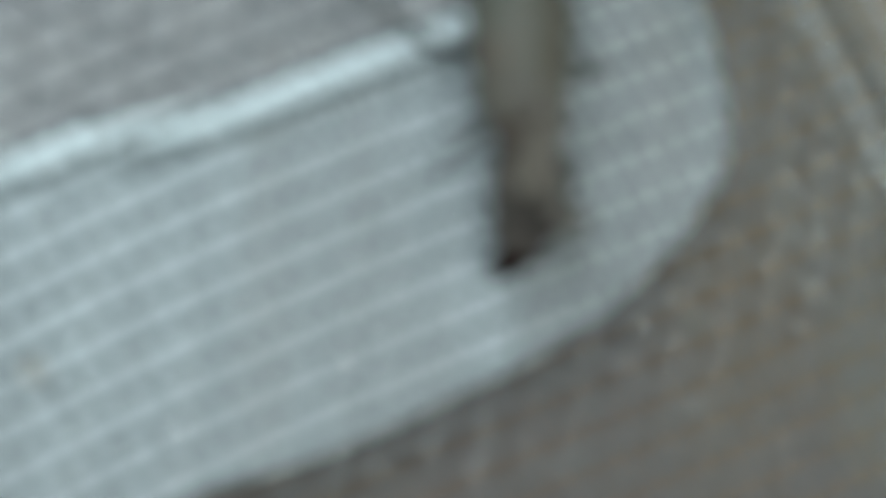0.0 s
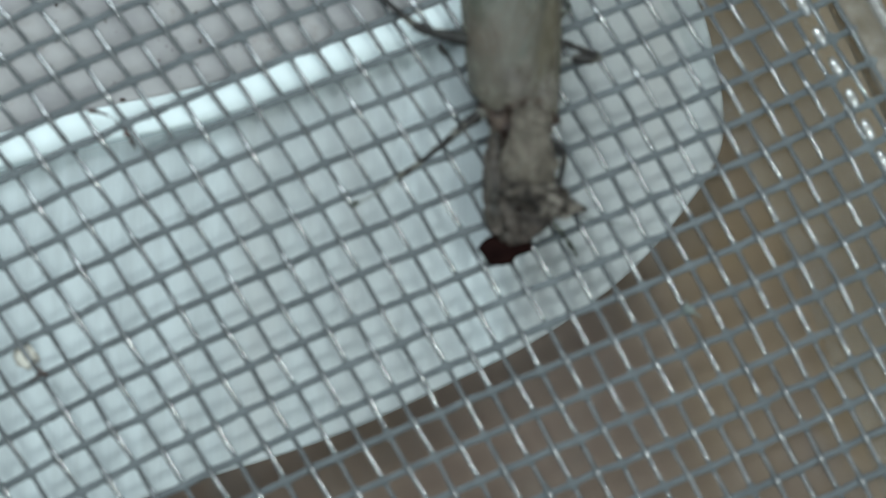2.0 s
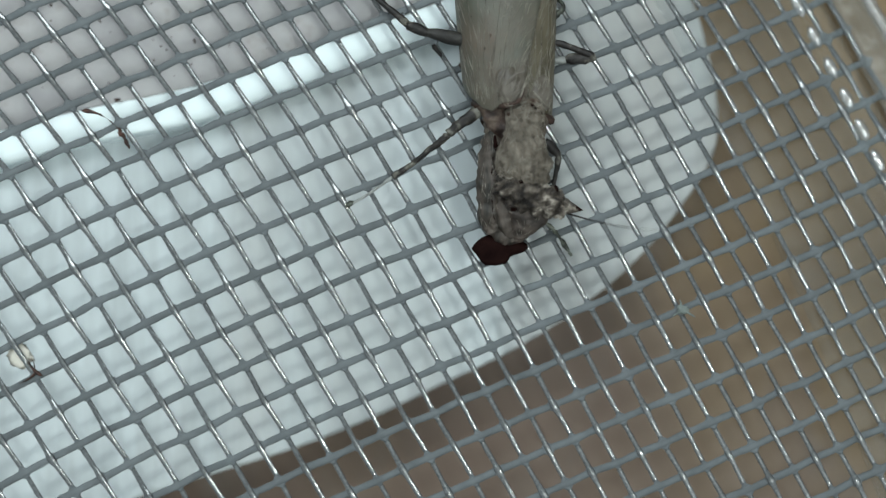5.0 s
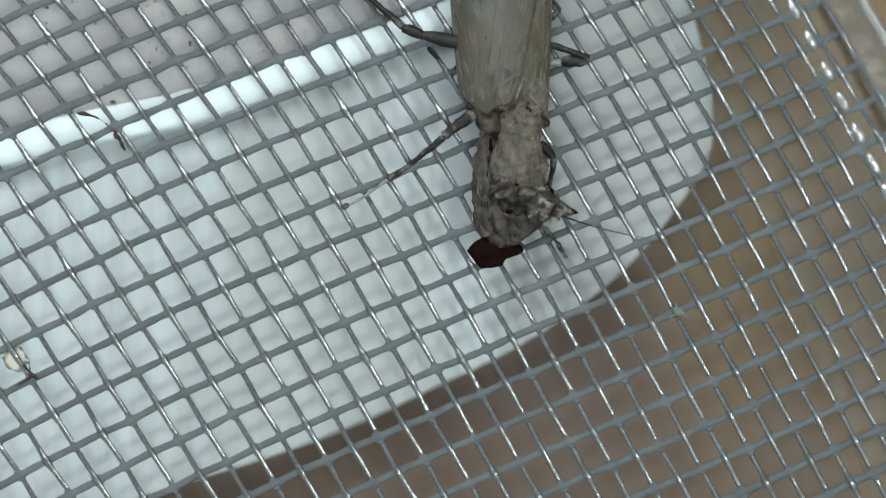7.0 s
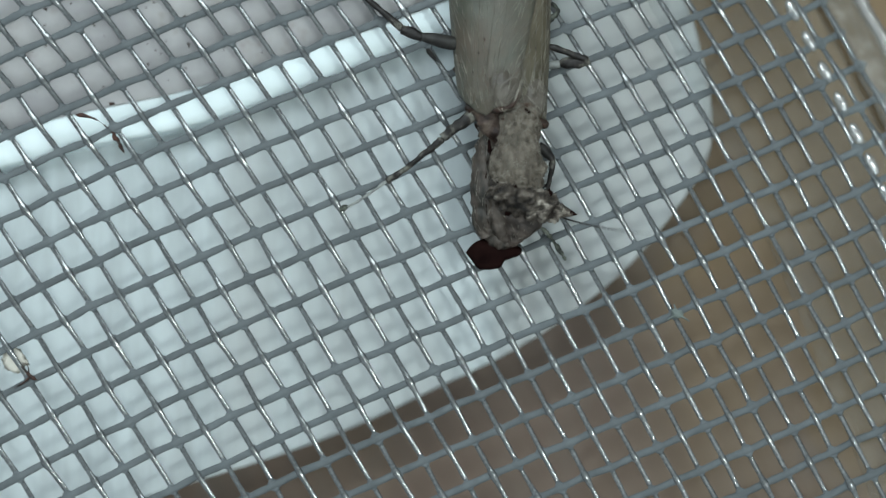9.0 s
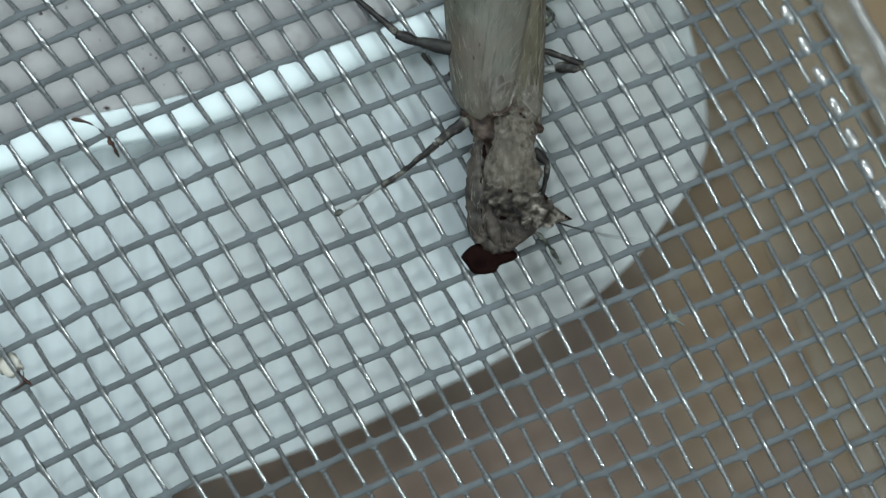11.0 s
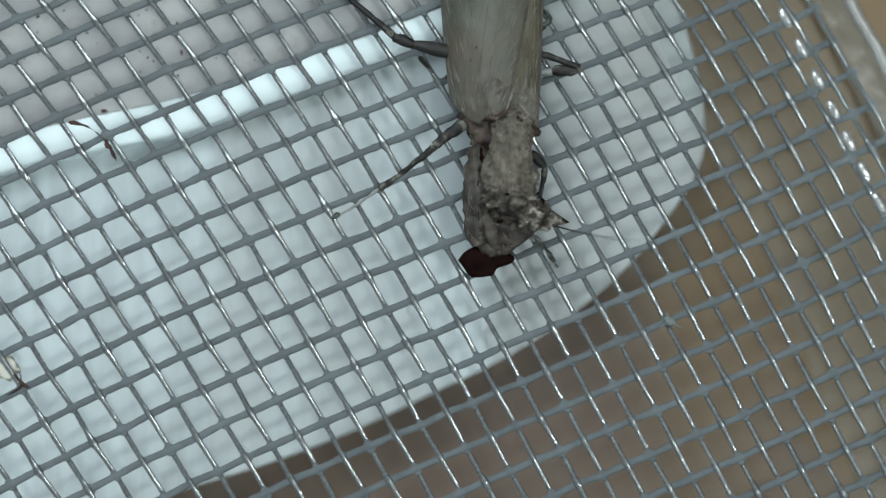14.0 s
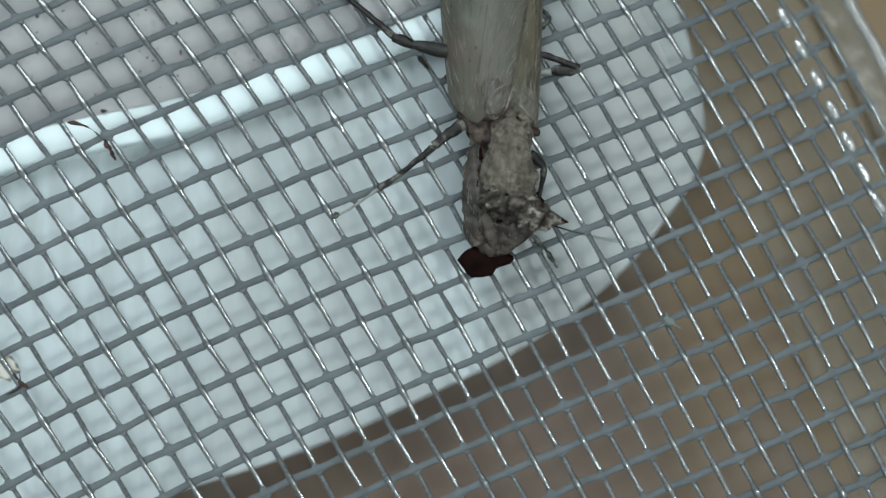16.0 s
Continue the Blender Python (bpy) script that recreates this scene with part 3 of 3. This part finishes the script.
def build_mantis():
    man = thing("mantis", "small grey-brown bark mantis with folded wings clinging to the net", "mantis")
    # hind body under the wings
    limb("abdomen", [(2.459, 5.788, 1.20) + (1.2, 0.7), (2.301, 8.208, 1.30) + (1.7, 0.9), (2.148, 12.300, 1.30) + (1.75, 0.95), (1.998, 17.954, 1.20) + (1.3, 0.7), (1.901, 21.610, 1.00) + (0.3, 0.2)], M_DARK, man, n=5, sides=14)
    wing("right_forewing", -0.12, 1.0, 0.0, lambda u: np.interp(u, (0, 0.2, 0.4, 0.55, 0.7, 1.0), (7.2, 6.8, 6.2, 5.75, 5.4, 5.4)), 0.0, M_FLANK, 21, man, "olive brown outer wing with pale down")
    wing("left_forewing", -1.0, 0.16, 0.35, lambda u: np.interp(u, (0, 0.3, 0.5, 0.62, 0.72, 0.8, 0.9, 1.0), (7.0, 6.25, 5.75, 5.6, 5.80, 6.02, 5.98, 6.7)), 0.06, M_WING, 22, man, "greenish grey wing with pale down and faint veins")
    limb("mesothorax", [(3.089, 6.918, 1.40) + (1.0, 0.7), (2.657, 5.774, 1.35) + (1.05, 0.75), (2.331, 4.892, 1.20) + (0.8, 0.65), (2.459, 4.380, 1.20) + (0.5, 0.5)], M_RED, man, "reddish brown hind thorax", n=8, sides=20, rough=0.12)
    neck = [(3.145, 6.188, 2.30) + (0.55, 0.35), (3.125, 5.695, 2.20) + (0.80, 0.55), (3.054, 4.947, 2.10) + (0.82, 0.62), (3.003, 4.366, 2.10) + (0.88, 0.68), (2.928, 3.559, 2.10) + (1.18, 0.75),
                      (3.006, 2.930, 2.05) + (1.22, 0.72), (3.135, 2.427, 2.00) + (1.0, 0.6), (3.191, 2.051, 1.90) + (0.5, 0.4)]
    shield = limb("pronotum", neck, M_BODY, man, "pale brown furry waisted neck shield", n=16, sides=64, rough=0.18, freq=2.6, octaves=5)
    hairs("neck_hairs", neck, 420, shield, 3, n=16, rise=0.03, thick=0.010)
    blob("wing_tip_scale", (4.014, 5.310, 1.70), (0.36, 0.22, 0.3), M_DARK, man, rough=0.4, sub=3, turn=-20)
    blob("leg_joint", (1.02, 6.02, 1.45), (0.42, 0.26, 0.32), M_DARK, man, rough=0.4, sub=3)
    limb("strut", [(1.10, 5.35, 0.9) + (0.10, 0.10), (1.36, 4.98, 0.95) + (0.12, 0.11), (1.62, 4.62, 1.0) + (0.08, 0.08)], M_DARK, man, sides=10, rough=0.05)
    blob("shoulder", (1.742, 4.943, 1.20), (0.55, 0.42, 0.4), M_BODY, man, rough=0.4, sub=3)
    # head, seen from above and behind
    head = limb("head", [(1.823, 2.659, 1.90) + (0.15, 0.2), (2.073, 2.402, 2.00) + (0.50, 0.48), (2.522, 2.169, 2.15) + (0.66, 0.6), (3.172, 1.888, 2.25) + (0.66, 0.62), (3.880, 1.587, 2.20) + (0.62, 0.56),
                         (4.446, 1.389, 2.05) + (0.50, 0.48), (4.829, 1.315, 2.00) + (0.42, 0.42)], M_HEAD, man, "mottled black and cream knobbly head", n=18, sides=80, rough=0.34, freq=2.6, octaves=5)
    part("eye", tube(bmesh.new(), spline([(4.500, 1.340, 2.00) + (0.42, 0.42), (4.879, 1.340, 2.00) + (0.36, 0.36), (5.258, 1.264, 2.00) + (0.17, 0.2), (5.562, 1.201, 2.00) + (0.02, 0.02)], 6), 16, 0.05, 4), M_HEAD, head, "cone-shaped striped eye")
    limb("eye_tip", [(5.28, 1.255, 2.01) + (0.17, 0.19), (5.45, 1.225, 2.01) + (0.09, 0.1), (5.62, 1.19, 2.0) + (0.015, 0.015)], M_BLACK, head, sides=12)
    blob("eye", (1.999, 2.404, 1.95), (0.36, 0.50, 0.42), M_HEAD, head, rough=0.25, sub=3)
    rng = random.Random(9)
    for k in range(18):
        f = k / 17
        c = (2.05 + 2.75 * f + rng.uniform(-0.08, 0.08), 2.72 - 1.25 * f + rng.uniform(-0.15, 0.28), 2.45 + rng.uniform(-0.1, 0.2))
        blob("tubercle", c, (rng.uniform(0.08, 0.17), rng.uniform(0.08, 0.2), rng.uniform(0.1, 0.2)), M_HEAD, head, rough=0.5, sub=2)
    limb("face", [(3.161, 1.606, 1.50) + (1.25, 0.55), (3.092, 1.048, 1.35) + (1.08, 0.55), (2.922, 0.538, 1.15) + (0.72, 0.48), (2.803, 0.103, 0.95) + (0.42, 0.36), (2.730, -0.206, 0.85) + (0.16, 0.18)], M_FACE, man, "smooth brown triangular face", n=8, sides=24, rough=0.10)
    limb("cheek", [(2.05, 1.90, 1.35) + (0.3, 0.3), (2.12, 1.20, 1.35) + (0.42, 0.36), (2.26, 0.50, 1.15) + (0.40, 0.34), (2.50, 0.0, 0.95) + (0.22, 0.22)], M_COXA, man, sides=20, n=8, rough=0.12, octaves=4)
    limb("wing_root", [(1.125, 6.725, 1.30) + (0.25, 0.3), (1.430, 6.030, 1.50) + (0.55, 0.5), (1.78, 5.272, 1.45) + (0.58, 0.5), (2.05, 4.592, 1.30) + (0.35, 0.35)], M_RED, man, "reddish brown wing hinge", n=8, sides=20, rough=0.14)
    blob("wing_shoulder", (2.338, 6.762, 2.30), (0.80, 1.0, 0.46), M_CORNER, man, "pale hairy inner corner of the wing", rough=0.12, sub=4, turn=15)
    blob("wing_shoulder", (3.590, 6.345, 1.90), (0.62, 1.0, 0.55), M_CORNER, man, rough=0.12, sub=4, turn=-8)
    hairs("shoulder_hairs", [(2.660, 5.747, 2.35) + (0.5, 0.25), (2.409, 6.173, 2.35) + (0.75, 0.35), (2.309, 6.926, 2.35) + (0.8, 0.42), (2.210, 8.062, 2.30) + (0.9, 0.3)], 40, man, 6, rise=0.03, long=(3, 6))
    hairs("shoulder_hairs", [(3.685, 5.527, 2.10) + (0.4, 0.4), (3.584, 6.083, 2.10) + (0.6, 0.5), (3.483, 6.840, 2.10) + (0.6, 0.6), (3.382, 8.102, 2.10) + (0.7, 0.6)], 50, man, 7, rise=0.03, long=(3, 6))
    limb("wing_edge", [(1.92, 5.93, 2.42) + (0.02, 0.02), (2.20, 5.80, 2.62) + (0.035, 0.03), (2.50, 5.86, 2.78) + (0.04, 0.03), (2.76, 6.15, 2.90) + (0.035, 0.03), (2.92, 6.60, 2.96) + (0.03, 0.03), (3.08, 7.10, 2.96) + (0.015, 0.02)], M_HAIR, man, "pale rim of the folded wing", sides=8)
    for pts in ([(2.05, 6.60, 2.86) + (0.02, 0.02), (2.30, 6.95, 2.92) + (0.05, 0.03), (2.62, 7.18, 2.95) + (0.05, 0.03), (2.95, 7.28, 2.95) + (0.02, 0.02)],
                [(1.80, 6.25, 2.60) + (0.02, 0.02), (1.86, 6.75, 2.80) + (0.04, 0.03), (2.02, 7.25, 2.90) + (0.04, 0.03), (2.30, 7.60, 2.93) + (0.015, 0.02)],
                [(2.35, 6.25, 2.86) + (0.02, 0.02), (2.62, 6.55, 2.95) + (0.04, 0.03), (2.80, 6.95, 2.97) + (0.02, 0.02)]):
        limb("wing_fold", pts, M_CORNER, man, sides=8, rough=0.02)
    # shade between head, neck, wings and legs, put in as dark blobs and strips
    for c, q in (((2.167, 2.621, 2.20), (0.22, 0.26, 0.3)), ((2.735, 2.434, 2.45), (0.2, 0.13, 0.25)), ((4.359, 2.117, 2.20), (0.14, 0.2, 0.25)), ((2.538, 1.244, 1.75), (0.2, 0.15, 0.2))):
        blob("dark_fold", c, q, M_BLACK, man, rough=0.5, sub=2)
    limb("crease", [(2.42, 6.05, 2.35) + (0.05, 0.06), (2.36, 5.6, 2.25) + (0.13, 0.12), (2.30, 5.1, 2.0) + (0.12, 0.12), (2.22, 4.6, 1.8) + (0.04, 0.05)], M_DARK, man, "dark red strip put in as shade in the gap beside the neck", sides=10, rough=0.08)
    limb("wing_notch", [(1.567, 5.840, 2.00) + (0.1, 0.12), (2.056, 5.817, 2.50) + (0.12, 0.12), (2.547, 5.918, 2.75) + (0.09, 0.1), (2.839, 6.202, 2.90) + (0.05, 0.06), (2.938, 6.549, 2.92) + (0.02, 0.03)], M_DARK, man, "dark strip put in as shade in the notch between the wings", sides=8, rough=0.04)
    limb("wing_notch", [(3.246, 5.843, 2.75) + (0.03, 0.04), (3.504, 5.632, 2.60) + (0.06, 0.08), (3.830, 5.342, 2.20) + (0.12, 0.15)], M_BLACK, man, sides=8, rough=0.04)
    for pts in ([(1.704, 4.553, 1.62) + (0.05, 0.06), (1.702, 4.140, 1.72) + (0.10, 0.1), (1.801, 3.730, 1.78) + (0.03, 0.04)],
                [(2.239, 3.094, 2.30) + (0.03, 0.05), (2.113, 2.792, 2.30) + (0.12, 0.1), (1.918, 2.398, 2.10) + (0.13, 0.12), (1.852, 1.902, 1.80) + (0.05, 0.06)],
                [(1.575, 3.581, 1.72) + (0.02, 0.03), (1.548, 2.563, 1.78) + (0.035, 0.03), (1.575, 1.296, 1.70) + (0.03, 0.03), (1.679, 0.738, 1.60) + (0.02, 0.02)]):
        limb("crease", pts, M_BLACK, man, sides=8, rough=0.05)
    hairs("face_hairs", [(3.084, 1.555, 1.50) + (1.05, 0.5), (3.038, 1.047, 1.40) + (0.95, 0.5), (2.920, 0.538, 1.20) + (0.62, 0.45), (2.801, 0.026, 1.00) + (0.35, 0.3)], 40, man, 11, n=12)
    # fore legs
    arm = [(1.70, 5.002, 1.10) + (0.22, 0.3), (1.60, 4.252, 1.25) + (0.50, 0.45), (1.53, 3.097, 1.35) + (0.60, 0.5), (1.47, 1.818, 1.30) + (0.58, 0.48), (1.45, 0.924, 1.15) + (0.50, 0.42), (1.66, 0.231, 1.00) + (0.30, 0.3)]
    coxa = limb("fore_coxa", arm, M_COXA, man, "long grey front leg base", n=12, sides=32, rough=0.14, freq=2.4, octaves=4)
    hairs("arm_hairs", arm, 60, coxa, 5, n=12, thick=0.007)
    limb("fore_coxa", [(1.995, 3.861, 1.30) + (0.15, 0.2), (1.92, 2.836, 1.40) + (0.26, 0.3), (1.90, 1.560, 1.35) + (0.28, 0.3), (1.98, 0.410, 1.15) + (0.2, 0.25)], M_COXA, man, n=8, sides=18, rough=0.10, octaves=4)
    limb("fore_trochanter", [(1.45, 0.50, 0.85) + (0.3, 0.28), (1.95, 0.18, 0.90) + (0.38, 0.32), (2.45, 0.0, 0.85) + (0.34, 0.28), (2.85, -0.12, 0.80) + (0.2, 0.2)], M_COXA, man, n=8, sides=18, rough=0.12, octaves=4)
    bm = bmesh.new()
    femur = spline([(0.647, -0.517, 0.60), (0.931, -0.155, 0.60), (1.396, 0.103, 0.60), (2.146, 0.103, 0.60), (3.207, -0.310, 0.60), (3.077, -0.672, 0.60), (2.431, -0.879, 0.60), (2.224, -1.215, 0.60), (1.293, -1.293, 0.60), (0.931, -0.879, 0.60), (0.647, -0.517, 0.60)], 2)[:-1]
    slab(bm, [(p[0], p[1]) for p in femur], lambda x, y: 0.85 + 0.12 * math.sin(x * 1.3), 0.6, 0.16)
    part("fore_femur", bm, M_BLACK, man, "black inner face of the folded front leg")
    limb("fore_leg", [(3.919, 4.300, 1.60) + (0.22, 0.25), (4.307, 3.976, 1.50) + (0.24, 0.24), (4.544, 3.651, 1.40) + (0.17, 0.2), (4.508, 3.048, 1.20) + (0.13, 0.17), (4.317, 2.338, 1.00) + (0.12, 0.15)], M_LEG, man, "dark bent front leg", sides=12, rough=0.06)
    for k in range(6):
        p, q = (4.42 - 0.03 * k, 3.62 - 0.24 * k, 1.5 - 0.06 * k), (4.20 - 0.02 * k, 3.50 - 0.24 * k, 1.6 - 0.06 * k)
        part("bristle", tube(bmesh.new(), [p + (0.045, 0.04), q + (0.012, 0.012)], 5), M_PALE, man)
    limb("fore_tarsus", [(4.021, 0.670, 0.80) + (0.05, 0.06), (4.500, 0.233, 0.60) + (0.07, 0.07), (4.874, -0.285, 0.45) + (0.09, 0.08), (5.245, -0.857, 0.35) + (0.06, 0.06)], M_MOSS, man, "blotched greenish foot", sides=12, n=9, rough=0.10, freq=5.0)
    # walking legs
    leg = limb("middle_femur", [(1.330, 6.086, 1.30) + (0.3, 0.3), (0.792, 5.595, 1.35) + (0.30, 0.28), (0.153, 5.140, 1.30) + (0.22, 0.22), (-0.410, 4.687, 1.20) + (0.20, 0.2)], M_LEG, man, "dark banded middle leg", sides=16, n=9, rough=0.07, freq=4.0)
    blob("knee", (-0.512, 4.559, 1.20), (0.20, 0.17, 0.18), M_LEG, leg, rough=0.4)
    limb("tibia", [(-0.461, 4.585, 1.20) + (0.17, 0.17), (-1.259, 3.957, 1.00) + (0.14, 0.14), (-2.169, 3.279, 0.70) + (0.12, 0.12), (-2.953, 2.772, 0.50) + (0.16, 0.14)], M_LEG, leg, sides=12, n=9, rough=0.06, freq=4.0)
    limb("tarsus", [(-2.955, 2.774, 0.45) + (0.08, 0.07), (-3.609, 2.311, 0.35) + (0.06, 0.06), (-4.314, 1.845, 0.30) + (0.07, 0.06), (-4.889, 1.534, 0.25) + (0.05, 0.05)], M_PALE, leg, "pale see-through foot", sides=8, rough=0.03)
    blob("claw", (-4.944, 1.523, 0.22), (0.24, 0.12, 0.10), M_MOSS, leg, rough=0.6, sub=3, turn=30)
    spines([(0.153, 5.140, 1.30) + (0.2, 0.2), (-1.259, 3.957, 1.00) + (0.14, 0.14), (-2.690, 2.948, 0.60) + (0.14, 0.14)], leg, 7, 2)
    leg = limb("hind_femur", [(0.460, 8.924, 1.30) + (0.27, 0.26), (-0.153, 8.99, 1.35) + (0.33, 0.30), (-0.869, 9.147, 1.35) + (0.27, 0.25), (-1.432, 9.282, 1.30) + (0.18, 0.18)], M_SHANK, man, "grey-brown hind leg", sides=14, rough=0.03)
    limb("knee", [(-1.330, 9.231, 1.30) + (0.2, 0.2), (-1.764, 9.410, 1.30) + (0.26, 0.24), (-2.252, 9.597, 1.25) + (0.2, 0.2)], M_LEG, leg, sides=12, rough=0.03)
    blob("knee_lobe", (-2.356, 9.758, 1.20), (0.17, 0.25, 0.18), M_LEG, leg, rough=0.4, turn=20)
    limb("tibia", [(-2.305, 9.707, 1.20) + (0.18, 0.17), (-3.060, 10.364, 0.95) + (0.15, 0.14), (-3.847, 11.077, 0.70) + (0.13, 0.13), (-4.766, 11.812, 0.50) + (0.12, 0.12), (-5.686, 12.619, 0.35) + (0.13, 0.1)], M_LEG, leg, sides=10, rough=0.03)
    limb("tarsus", [(-5.686, 12.619, 0.35) + (0.09, 0.07), (-6.602, 13.283, 0.28) + (0.07, 0.06), (-7.516, 13.861, 0.25) + (0.06, 0.05)], M_PALE, leg, sides=8)
    spines([(-1.764, 9.410, 1.30) + (0.2, 0.2), (-3.060, 10.364, 0.95) + (0.15, 0.14), (-4.241, 11.405, 0.60) + (0.13, 0.13)], leg, 6, 8)
    limb("spur", [(-1.091, 8.854, 0.35) + (0.09, 0.08), (-0.93, 8.60, 0.35) + (0.12, 0.1), (-0.70, 8.30, 0.30) + (0.06, 0.06)], M_LEG, man, sides=8, rough=0.04)
    blob("hip", (0.311, 7.874, 0.50), (0.26, 0.17, 0.2), M_GRIT, man, rough=0.3)
    leg = limb("hind_femur", [(4.137, 8.95, 1.00) + (0.16, 0.16), (4.908, 8.72, 1.00) + (0.15, 0.15), (5.632, 8.46, 0.95) + (0.15, 0.15), (6.177, 8.26, 0.90) + (0.17, 0.16)], M_LEG, man, "dark folded hind leg", sides=12, rough=0.03)
    limb("tibia", [(3.95, 8.05, 0.55) + (0.17, 0.16), (4.55, 8.08, 0.60) + (0.18, 0.17), (5.10, 8.12, 0.65) + (0.17, 0.17)], M_PALE, leg, "pale grey shin", sides=12, rough=0.03)
    limb("knee", [(4.95, 8.10, 0.70) + (0.14, 0.14), (5.20, 8.14, 0.72) + (0.25, 0.22), (5.75, 8.16, 0.75) + (0.27, 0.22), (6.15, 8.20, 0.78) + (0.22, 0.2), (6.32, 8.24, 0.80) + (0.14, 0.14)], M_LEG, leg, "dark reddish brown knee", sides=14, rough=0.06)
    limb("pale_tarsus", [(4.248, 9.869, 0.50) + (0.1, 0.1), (4.614, 10.266, 0.45) + (0.13, 0.1), (4.877, 10.559, 0.40) + (0.1, 0.1), (4.622, 10.983, 0.35) + (0.08, 0.08)], M_MOSS, man, sides=10, rough=0.08, freq=5.0)
    # antenna, hinged beside the eye
    bm = bmesh.new()
    tube(bm, [(0.36 * k, 0.012 * k * k * 0.3, 0.0, 0.042 - 0.0026 * k, 0.042 - 0.0026 * k) for k in range(13)], 6)
    for v in bm.verts:
        v.co.z -= NET / 1000
    feeler = part("antenna", bm, M_LEG, man, "thin dark feeler")
    return man, feeler


MANTIS, FEELER = build_mantis()


# ---- litter ----
def build_litter():
    twig = thing("plant_wisp", "curled red-brown dry plant wisp with dark swollen end", "debris")
    limb("stalk", [(-17.28, 5.82, 0.30) + (0.02, 0.02), (-16.98, 5.80, 0.36) + (0.10, 0.06), (-16.55, 5.69, 0.38) + (0.06, 0.05), (-16.12, 5.48, 0.37) + (0.022, 0.02), (-15.70, 5.12, 0.35) + (0.02, 0.02), (-15.529, 4.920, 0.34) + (0.04, 0.03)], M_STEM, twig, sides=8, rough=0.03)
    limb("seed_end", [(-15.581, 5.012, 0.34) + (0.035, 0.03), (-15.43, 4.76, 0.36) + (0.11, 0.08), (-15.30, 4.55, 0.36) + (0.07, 0.06), (-15.187, 4.36, 0.36) + (0.09, 0.07), (-15.041, 4.052, 0.32) + (0.03, 0.03)], M_STEM, twig, sides=10, rough=0.10, freq=6.0)
    tagged(blob("crumb", (-16.04, 6.511, -1.37), (0.15, 0.09, 0.09), M_STEM, None, rough=0.5), "red-brown crumb on the dusty block", "debris")
    husk = thing("seed_husk", "pale cream seed husk with dark broken stalks lodged under the net", "debris")
    blob("husk", (-20.30, -5.50, -0.30), (0.52, 0.60, 0.10), M_SEED, husk, rough=0.5, sub=3, turn=40)
    limb("stalk", [(-19.780, -5.752, 0.20) + (0.03, 0.03), (-19.566, -6.010, 0.22) + (0.08, 0.07), (-19.352, -6.216, 0.24) + (0.11, 0.09), (-19.104, -6.377, 0.20) + (0.03, 0.03)], M_STEM, husk, sides=8, rough=0.05)
    limb("stalk", [(-19.410, -6.218, 0.22) + (0.07, 0.06), (-19.676, -6.481, 0.20) + (0.05, 0.05), (-20.158, -6.745, 0.16) + (0.02, 0.02)], M_STEM, husk, sides=8, rough=0.03)
    limb("stalk", [(-19.456, -6.112, 0.24) + (0.04, 0.04), (-19.469, -5.797, 0.28) + (0.02, 0.02), (-19.593, -5.561, 0.30) + (0.01, 0.01)], M_STEM, husk, sides=6)
    fluff = thing("fluff", "grey-green tuft of fluff caught on a crossing of the net", "debris")
    blob("tuft", (10.402, -3.329, 0.25), (0.25, 0.2, 0.12), M_FLUFF, fluff, rough=0.8, sub=3)
    for a, b in (((10.394, -3.326, 0.30), (10.957, -3.670, 0.20)), ((10.394, -3.326, 0.30), (9.942, -3.618, 0.20)), ((10.394, -3.326, 0.30), (10.255, -2.889, 0.20))):
        limb("strand", [a + (0.07, 0.06), b + (0.03, 0.03)], M_FLUFF, fluff, sides=6)
    rng = random.Random(12)
    for k in range(110):
        x, y = rng.uniform(-22, 0.5), rng.uniform(6.5, 13.5)
        if y < 7.0 + 0.33 * (x + 14.0):
            continue
        r = rng.choice((0.025, 0.03, 0.04, 0.05, 0.07))
        ob = blob("grit", (x, y, -1.42), (r * rng.uniform(0.7, 1.5), r, r * 0.6), M_GRIT, None, rough=0.6, sub=1)
        tagged(ob, "dark speck of grit on the dusty block", "grit", "grit on the block")


build_litter()


# ---- what moves ----
def motions():
    # the feeler quivers several times a second; phase in quarter turns for every half second
    bx, by, bz = (4.929, 1.067, 1.70)
    phase = [13 * k for k in range(13)]
    for more in (13, 14, 14, 12, 13, 12, 13, 13, 13, 13, 12, 12, 14, 13, 14, 13, 13, 13, 13, 13):
        phase.append(phase[-1] + more)
    rows = []
    for k in range(481):
        t = k / 30
        q = np.interp(t, [0.5 * h for h in range(len(phase))], phase)
        swing = 5.0 * math.sin(q * math.pi / 2) + 1.5 * math.sin(2 * math.pi * 0.6 * t)
        rows.append((t, pose(bx / 1000, by / 1000, (bz + NET) / 1000, 0, 7, -17.5 + swing)))
    walk(FEELER, rows)
    # the lens starts focused behind the net and settles on the mantis
    pull = ((0.0, 127.8), (0.5, 114.7), (0.8, 94.5), (1.0, 83.6), (1.2, 77.2), (1.5, 72.3), (2.0, 68.3), (2.5, 66.4), (3.0, 64.7), (3.5, 63.2), (4.1, 61.8), (16.0, 61.8))
    walk(FOCUS, [(t, pose(0, 0, (NET + EYE - d) / 1000)) for t, d in pull])


motions()
